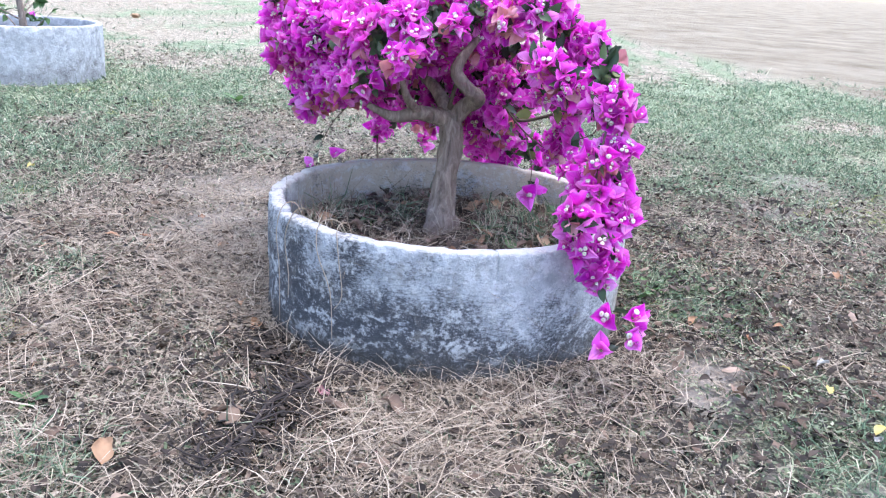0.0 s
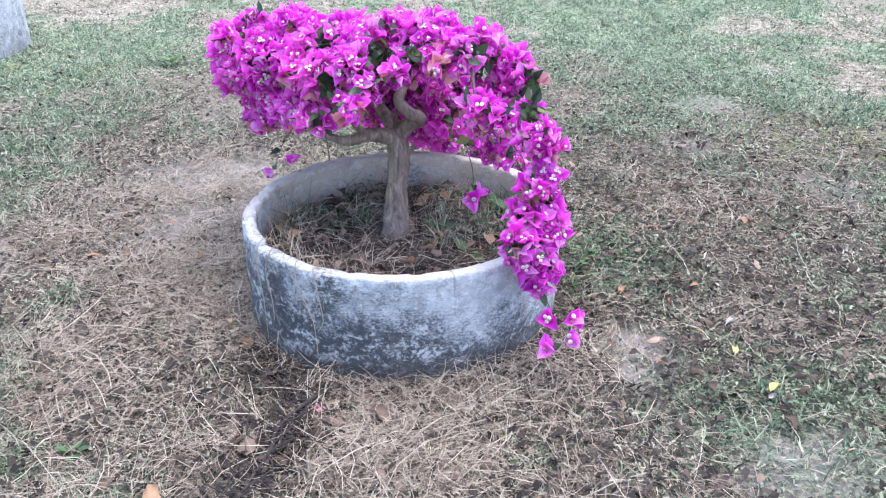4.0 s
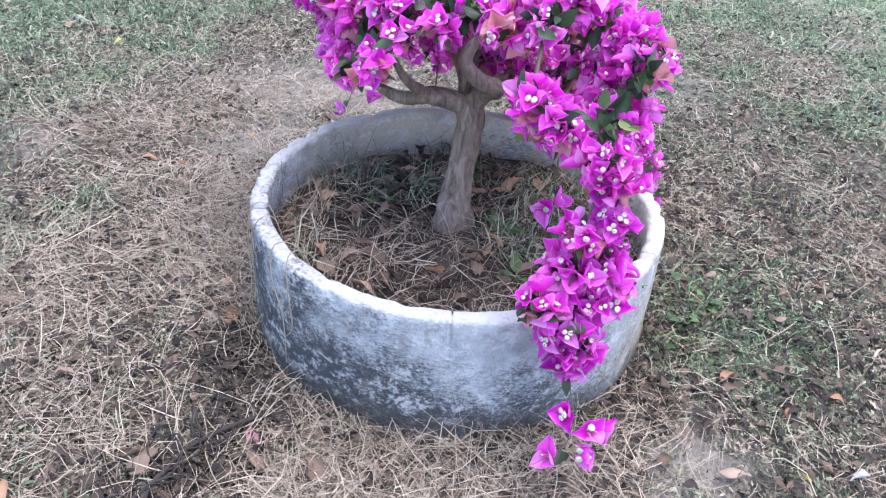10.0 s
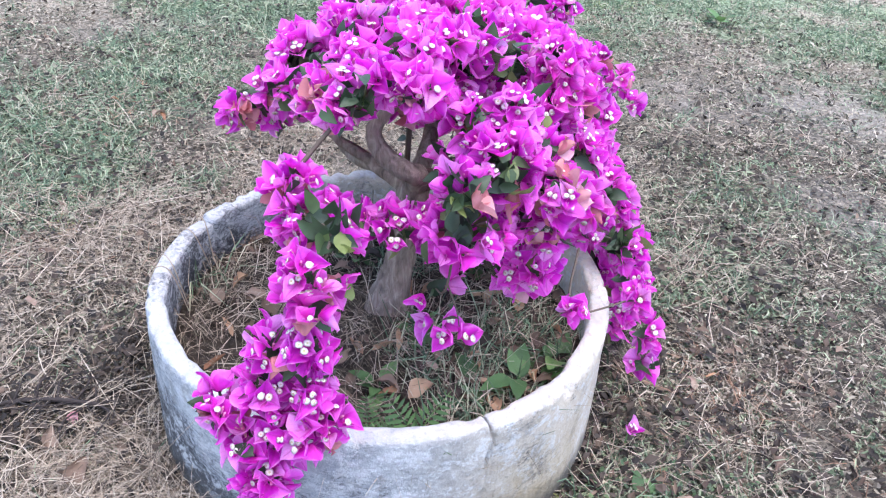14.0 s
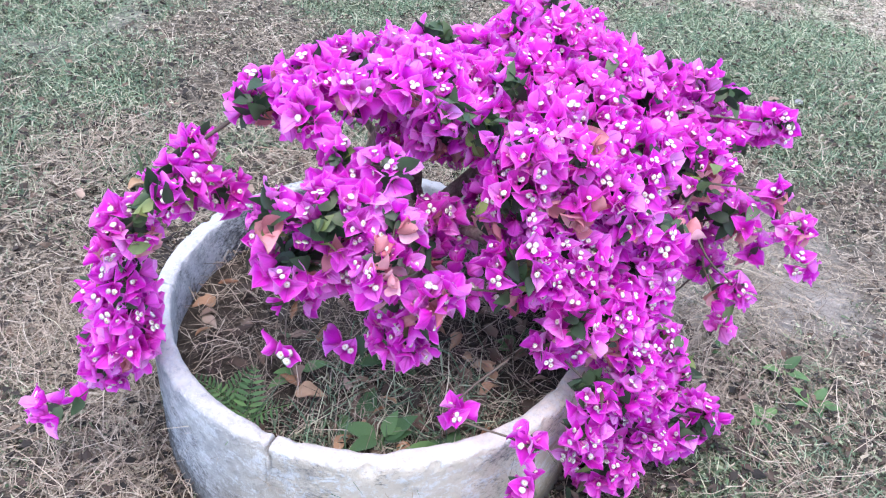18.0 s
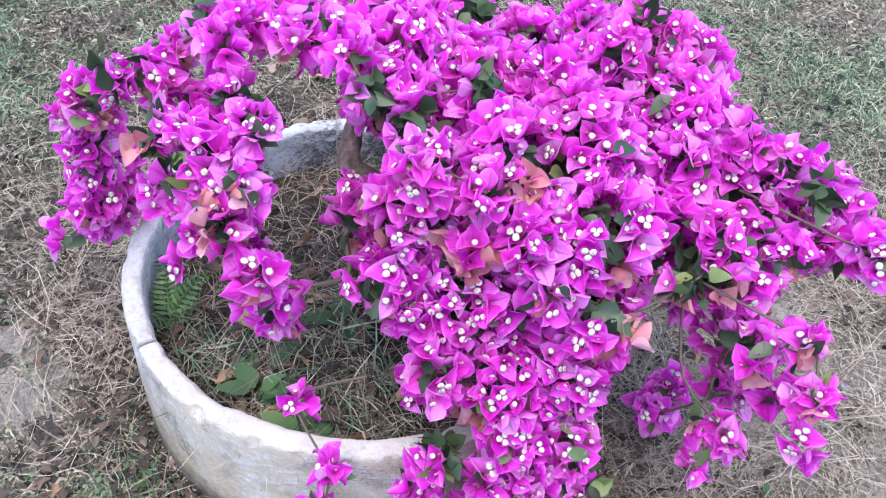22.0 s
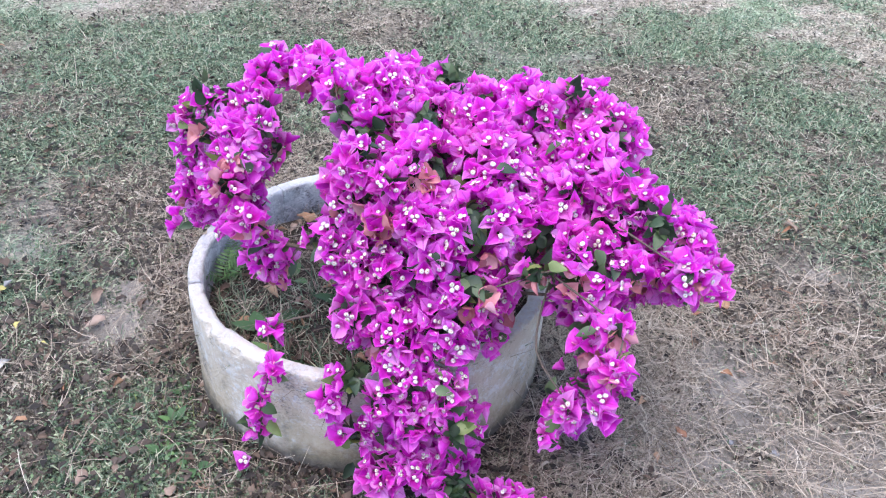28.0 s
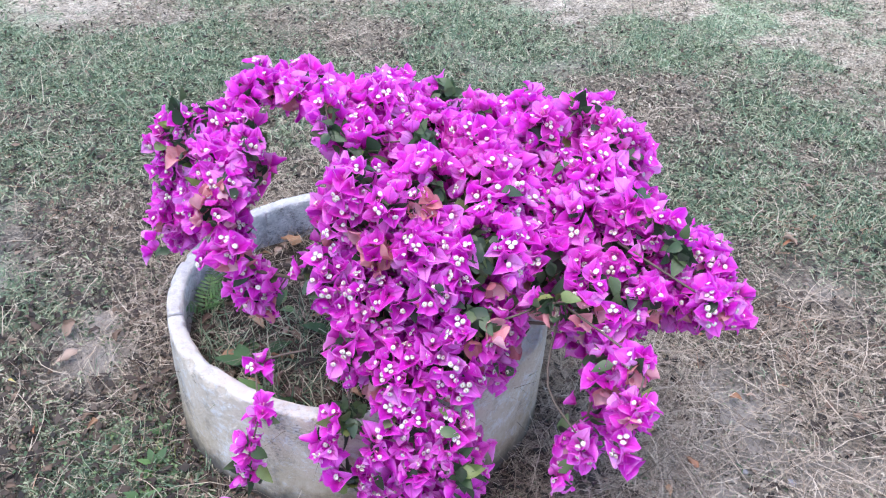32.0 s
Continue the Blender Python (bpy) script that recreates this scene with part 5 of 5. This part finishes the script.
# the plant in the far planter
bush = tagged(new("planter_shrub"), "sparse green shrub with a few magenta flowers, standing in soil", "plant")
bush.location = (*FAR, SOIL + 0.07)
s_rng = random.Random(3)
v, f = tube([(0.02, 0, -0.02), (0, 0.02, 0.2), (-0.03, 0.0, 0.5)], [0.03, 0.024, 0.014], 8, 0.2, 2)
child("trunk", mesh_from("trunk", v, f, (BARK,)), bush)
greens = Bag()
lv, lf = blade_leaf(0.07, 0.045, 0.2, 0.3, 1.2, 4)
for k in range(11):
    a, ln = s_rng.uniform(0, 2 * math.pi), s_rng.uniform(0.2, 0.38)
    z0 = s_rng.uniform(0.0, 0.45)
    p = [Vector((0, 0, z0)), Vector((math.cos(a) * ln * 0.5, math.sin(a) * ln * 0.5, z0 + 0.09)), Vector((math.cos(a) * ln, math.sin(a) * ln, z0 + s_rng.uniform(0.05, 0.2)))]
    v, f = tube(p, [0.006, 0.004, 0.002], 5, 0.1, k)
    child("twig", mesh_from("twig", v, f, (BARK,)), bush)
    for j in range(9):
        q = p[1].lerp(p[2], s_rng.random())
        greens.add(lv, lf, 0, aim(q, (s_rng.uniform(-1, 1), s_rng.uniform(-1, 1), 0.8), s_rng.uniform(0, 360), s_rng.uniform(0.7, 1.2)))
    if k % 2 == 0:
        ob = child("flower", FLOWER_MESH[k % 8][0], bush)
        ob.matrix_basis = aim(p[2], (math.cos(a), math.sin(a), 0.6), 20 * k, 1.3)
tagged(child("leaf_mass", greens.mesh("leaf_mass", WEED), bush, "light green oval leaves"), kind="stuff")

# ---- ground cover: straw and grass blades ----


def blades(name, x, y, z, length, width, lift, droop, mat, label, seed):
    """Bent strips of three cross-sections, all in one mesh."""
    rng = np.random.RandomState(seed)
    n = len(x)
    a = rng.uniform(0, 2 * np.pi, n)
    b = a + rng.normal(0, 0.5, n)
    p0 = np.stack([x, y, z], 1)
    h = (length * 0.5)[:, None]
    p1 = p0 + h * np.stack([np.cos(a) * np.cos(lift), np.sin(a) * np.cos(lift), np.sin(lift)], 1)
    p2 = p1 + h * np.stack([np.cos(b) * np.cos(droop), np.sin(b) * np.cos(droop), np.sin(droop)], 1)
    p1[:, 2] = np.maximum(p1[:, 2], z + 0.002)
    p2[:, 2] = np.maximum(p2[:, 2], z + 0.001)
    roll = rng.uniform(-0.9, 0.9, n)
    side = np.stack([-np.sin(a), np.cos(a), roll], 1) * (width * 0.5)[:, None]
    co = np.stack([p0 - side, p0 + side, p1 - side, p1 + side, p2 - side * 0.25, p2 + side * 0.25], 1).reshape(-1, 3)
    k = np.arange(n)[:, None] * 6
    quads = np.concatenate([k + (0, 1, 3, 2), k + (2, 3, 5, 4)], 1).reshape(-1)
    me = bpy.data.meshes.new(name)
    me.vertices.add(len(co))
    me.vertices.foreach_set("co", co.astype(np.float32).ravel())
    me.loops.add(len(quads))
    me.loops.foreach_set("vertex_index", quads.astype(np.int32))
    me.polygons.add(n * 2)
    me.polygons.foreach_set("loop_start", np.arange(n * 2, dtype=np.int32) * 4)
    me.update(calc_edges=True)
    me.materials.append(mat)
    return tagged(new(name, me), label, "grass", kind="stuff")


def scatter(n, r0, r1, seed, keep, power=1.0):
    rng = np.random.RandomState(seed)
    a = rng.uniform(0, 2 * np.pi, n)
    r = r0 + (r1 - r0) * rng.rand(n) ** power
    x, y = r * np.cos(a), r * np.sin(a)
    ok = rng.rand(n) < keep(x, y) * np.clip((r1 - r) / (0.35 * r1), 0, 1)
    ok &= np.hypot(x - FAR[0], y - FAR[1]) > 0.54
    return x[ok], y[ok], rng


def stalks(name, x, y, z, length, width, mat, label, seed, bow=0.5):
    """Thin curved stalks of four cross-sections lying over one another, all in one mesh."""
    rng = np.random.RandomState(seed)
    n = len(x)
    a = rng.uniform(0, 2 * np.pi, n)
    turn = rng.normal(0, bow, n)
    rise = rng.normal(0.12, 0.22, n)
    p = np.stack([x, y, z], 1)
    rows = []
    for k in range(4):
        ak = a + turn * k
        w = (width * (0.5, 0.5, 0.4, 0.18)[k])[:, None]
        side = np.stack([-np.sin(ak), np.cos(ak), rng.uniform(-0.5, 0.5, n)], 1) * w
        rows += [p - side, p + side]
        step = (length / 3.0)[:, None] * np.stack([np.cos(ak), np.sin(ak), rise - 0.16 * k], 1)
        p = p + step
        p[:, 2] = np.maximum(p[:, 2], z - 0.004)
    co = np.stack(rows, 1).reshape(-1, 3)
    k = np.arange(n)[:, None] * 8
    quads = np.concatenate([k + (0, 1, 3, 2), k + (2, 3, 5, 4), k + (4, 5, 7, 6)], 1).reshape(-1)
    me = bpy.data.meshes.new(name)
    me.vertices.add(len(co))
    me.vertices.foreach_set("co", co.astype(np.float32).ravel())
    me.loops.add(len(quads))
    me.loops.foreach_set("vertex_index", quads.astype(np.int32))
    me.polygons.add(n * 3)
    me.polygons.foreach_set("loop_start", np.arange(n * 3, dtype=np.int32) * 4)
    me.update(calc_edges=True)
    me.materials.append(mat)
    return tagged(new(name, me), label, "straw", kind="stuff")


def straw_share(x, y):
    deep = np.clip(0.35 + spots(x, y, ((-0.2, -1.0, 0.8, 0.3), (-0.8, 0.1, 0.5, 0.5), (-0.6, 0.8, 0.45, 0.32), (-1.2, 0.8, 0.6, 0.3), (0.3, -0.8, 0.4, 0.2), (0.85, -0.05, 0.35, -0.3), (0.95, -0.7, 0.4, -0.28), (0.85, 0.35, 0.25, -0.2), (-0.36, -0.5, 0.13, -0.5))), 0, 1)
    patchy = 0.12 + 3.0 * value_noise(x, y, 6.5, 16) * value_noise(x, y, 2.6, 10)
    return np.clip(deep * patchy - 0.25 * greenness(x, y) - 0.5 * bareness(x, y), 0.08, 1)


def chaff(name, x, y, length, width, mat, label, seed):
    """Flat straight pieces of straw, all in one mesh."""
    rng = np.random.RandomState(seed)
    n = len(x)
    a = rng.uniform(0, 2 * np.pi, n)
    e = rng.normal(0.0, 0.22, n)
    p = np.stack([x, y, lawn_height(x, y) + rng.uniform(0.004, 0.018, n)], 1)
    d = np.stack([np.cos(a), np.sin(a), e], 1) * (length * 0.5)[:, None]
    s = np.stack([-np.sin(a), np.cos(a), rng.uniform(-0.8, 0.8, n)], 1) * (width * 0.5)[:, None]
    co = np.stack([p - d - s, p - d + s, p + d + s * 0.6, p + d - s * 0.6], 1).reshape(-1, 3)
    me = bpy.data.meshes.new(name)
    me.vertices.add(len(co))
    me.vertices.foreach_set("co", co.astype(np.float32).ravel())
    me.loops.add(4 * n)
    me.loops.foreach_set("vertex_index", np.arange(4 * n, dtype=np.int32))
    me.polygons.add(n)
    me.polygons.foreach_set("loop_start", np.arange(n, dtype=np.int32) * 4)
    me.update(calc_edges=True)
    me.materials.append(mat)
    return tagged(new(name, me), label, "straw", kind="stuff")


x, y, rng = scatter(300000, 0.505, 8.0, 21, straw_share, 1.45)
r = np.hypot(x, y)
n = len(x)
chaff("straw_litter", x, y, rng.gamma(3, 0.012, n) + 0.014, (0.0006 + 0.0008 * rng.rand(n)) * (1 + 0.22 * r), STRAW, "short beige and brown straw strewn over the lawn", 31)


def crumbs(name, count, seed, keep, mat, label, r0=0.505, grow=0.2, power=1.5):
    """Curled bits of withered leaf and blade, overlapping on the soil."""
    x, y, rng = scatter(count, r0, 8.0, seed, keep, power)
    n, r = len(x), np.hypot(x, y)
    big = (1 + grow * r) * (0.5 + 0.7 * rng.rand(n))
    blades(name, x, y, lawn_height(x, y) + rng.uniform(0.0, 0.012, n), (0.007 + rng.gamma(2.2, 0.0036, n)) * big, (0.0022 + 0.0026 * rng.rand(n)) * big, rng.normal(0.35, 0.45, n), rng.normal(-0.35, 0.5, n), mat, label, seed + 1)


def clumps(x, y):
    return np.clip(0.18 + 2.1 * (value_noise(x, y, 16, 8) - 0.3) + 0.6 * (value_noise(x, y, 4, 9) - 0.5), 0.12, 1) * np.clip(1 - 0.9 * bareness(x, y), 0, 1)


def crumb_green(x, y):
    side = 0.16 + 0.5 * np.clip(x - 0.1, 0, 0.8) - 0.25 * np.clip(-0.4 - x, 0, 1)
    return np.clip(1.5 * (greenness(x, y) - 0.2 + side) + 1.7 * (value_noise(x, y, 11, 7) - 0.5), 0.16, 0.92)


crumbs("withered_crumbs", 560000, 61, lambda x, y: clumps(x, y) * (1 - crumb_green(x, y)), CRUMB, "curled beige and brown bits of withered grass")
crumbs("grass_crumbs", 560000, 64, lambda x, y: clumps(x, y) * crumb_green(x, y), CRUMB_GREEN, "curled grey-green bits of short trampled grass")
crumbs("withered_crumbs", 180000, 71, lambda x, y: clumps(x, y) * (1 - crumb_green(x, y)), CRUMB, "curled beige and brown bits of withered grass", 2.0, 0.22, 1.2)
crumbs("grass_crumbs", 180000, 74, lambda x, y: clumps(x, y) * crumb_green(x, y), CRUMB_GREEN, "curled grey-green bits of short trampled grass", 2.0, 0.22, 1.2)

x, y, rng = scatter(260000, 0.505, 6.0, 26, lambda x, y: straw_share(x, y) * np.clip(0.4 + spots(x, y, ((-0.2, -1.0, 0.9, 0.35), (-0.9, 0.2, 0.6, 0.5), (-0.5, 0.9, 0.5, -0.15), (-1.2, -0.6, 0.5, 0.4))), 0, 1), 1.3)
r = np.hypot(x, y)
n = len(x)
stalks("long_straw", x, y, lawn_height(x, y) + rng.uniform(0.006, 0.026, n), rng.gamma(4, 0.024, n) + 0.03, (0.0009 + 0.0009 * rng.rand(n)) * (1 + 0.2 * r), STRAW, "long dry curved stalks lying on the lawn", 37)
x, y, rng = scatter(90000, 0.505, 3.5, 28, lambda x, y: np.clip(spots(x, y, RUST_SPOTS) * 0.6 * (0.2 + value_noise(x, y, 9, 6)), 0, 1), 1.0)
r = np.hypot(x, y)
n = len(x)
blades("reddish_straw", x, y, lawn_height(x, y) + rng.uniform(0.006, 0.02, n), rng.gamma(3, 0.012, n) + 0.02, (0.0008 + 0.0009 * rng.rand(n)) * (1 + 0.22 * r), rng.normal(0.15, 0.25, n), rng.normal(-0.1, 0.3, n), RUST, "reddish brown patches of withered grass", 39)


def tufts(name, cx, cy, per, spread, length, width, seed, mat, label):
    rng = np.random.RandomState(seed)
    x = np.repeat(cx, per) + rng.normal(0, 1, len(cx) * per) * spread
    y = np.repeat(cy, per) + rng.normal(0, 1, len(cx) * per) * spread
    big = np.repeat(rng.uniform(0.6, 1.3, len(cx)), per)
    ok = (np.hypot(x, y) > 0.505) & (np.hypot(x - FAR[0], y - FAR[1]) > 0.53)
    x, y, big = x[ok], y[ok], big[ok]
    n, r = len(x), np.hypot(x, y)
    blades(name, x, y, lawn_height(x, y) - 0.002, (rng.gamma(5, length / 5, n) + 0.012) * big * (1 + 0.06 * r), (width + width * rng.rand(n)) * (1 + 0.25 * r), rng.normal(0.6, 0.35, n), rng.normal(0.1, 0.5, n), mat, label, seed + 1)


def tuft_share(x, y):
    near = np.clip((np.hypot(x, y) - 0.5) / 1.6 - 0.3 * np.clip(x, 0, 1) + 2 * spots(x, y, GREEN_LEFT), 0.3, 1)
    return near * np.clip(greenness(x, y) * 1.5 - 0.25 - 0.7 * bareness(x, y) + 0.9 * (value_noise(x, y, 8, 17) - 0.5), 0.02, 1)


x, y, rng = scatter(76000, 0.51, 9.0, 22, tuft_share, 1.35)
tufts("lawn_grass", x, y, 9, 0.022, 0.034, 0.0012, 32, GRASS, "short grey-green grass tufts on the lawn")
x, y, rng = scatter(40000, 0.51, 4.5, 29, lambda x, y: np.clip(spots(x, y, MOSS_SPOTS) * (0.2 + value_noise(x, y, 10, 5)), 0, 1))
tufts("yellow_green_grass", x, y, 6, 0.018, 0.022, 0.0012, 34, MOSS, "fresh yellow-green patches of low grass")
x, y, rng = scatter(5000, 0.51, 0.66, 27, lambda x, y: 0.3 + 0.7 * value_noise(x, y, 6, 18))
n = len(x)
blades("edge_straw", x, y, lawn_height(x, y), rng.gamma(4, 0.016, n) + 0.02, 0.0011 + 0.0012 * rng.rand(n), rng.normal(0.5, 0.4, n), rng.normal(0.1, 0.4, n), STRAW, "dry grass gathered round the planter's foot", 38)
x, y, rng = scatter(50000, 6.0, 22.0, 23, lambda x, y: np.where((y > 0) & (0.98 * x + 0.2 * y < 4.8), np.clip(greenness(x, y) + 0.1, 0, 1), 0.0))
n = len(x)
blades("tall_grass", x, y, lawn_height(x, y) - 0.004, rng.gamma(5, 0.012, n) + 0.02, 0.006 + 0.006 * rng.rand(n), rng.normal(0.6, 0.3, n), rng.normal(0.3, 0.5, n), GRASS, "taller pale green grass along the lawn's edge", 33)
x, y, rng = scatter(16000, 0.51, 1.3, 19, lambda x, y: np.clip(spots(x, y, ((0.6, 0.22, 0.2, 0.9), (0.55, 0.0, 0.12, 0.5), (0.8, 0.1, 0.2, 0.5), (0.74, 0.42, 0.15, 0.4), (0.75, -0.62, 0.16, 0.35), (-0.34, 1.06, 0.14, 0.5), (0.0, 0.8, 0.15, 0.5))) * (0.3 + value_noise(x, y, 12, 4)), 0, 1))
n = len(x)
blades("creeping_clover", x, y, lawn_height(x, y) + rng.uniform(0.01, 0.028, n), 0.006 + 0.007 * rng.rand(n), 0.005 + 0.005 * rng.rand(n), rng.normal(0.25, 0.3, n), rng.normal(-0.15, 0.3, n), CLOVER, "small round dark green leaves creeping over soil", 40)
# straw and thin grass inside the planter
rng = np.random.RandomState(24)
count = 2800
a, q = rng.uniform(0, 2 * np.pi, count), 0.44 * rng.rand(count) ** 0.5
x, y = q * np.cos(a), q * np.sin(a)
blades("planter_straw", x, y, np.full(count, SOIL) + rng.uniform(0.004, 0.035, count), rng.gamma(4, 0.019, count) + 0.02, 0.0008 + 0.0009 * rng.rand(count), rng.normal(0.25, 0.35, count), rng.normal(-0.1, 0.4, count), STRAW, "dry tangled straw inside the planter", 34)
ok = value_noise(x, y, 7, 15) + 0.25 * (x > 0.1) > 0.68
x, y = x[ok], y[ok]
n = len(x)
blades("planter_grass", x, y, np.full(n, SOIL), rng.gamma(5, 0.014, n) + 0.02, 0.0018 + 0.002 * rng.rand(n), rng.normal(0.9, 0.3, n), rng.normal(0.2, 0.5, n), GRASS, "thin green grass inside the planter", 35)
# tall dry stalks by the broken rim
a = np.radians(rng.uniform(150, 255, 150))
q = rng.uniform(0.34, 0.45, 150)
blades("dry_stalk_tuft", q * np.cos(a), q * np.sin(a), np.full(150, SOIL), rng.uniform(0.06, 0.2, 150), 0.0015 + 0.0008 * rng.rand(150), rng.normal(1.1, 0.2, 150), rng.normal(0.2, 0.6, 150), STRAW, "bleached dry grass stalks beside the broken rim", 36)
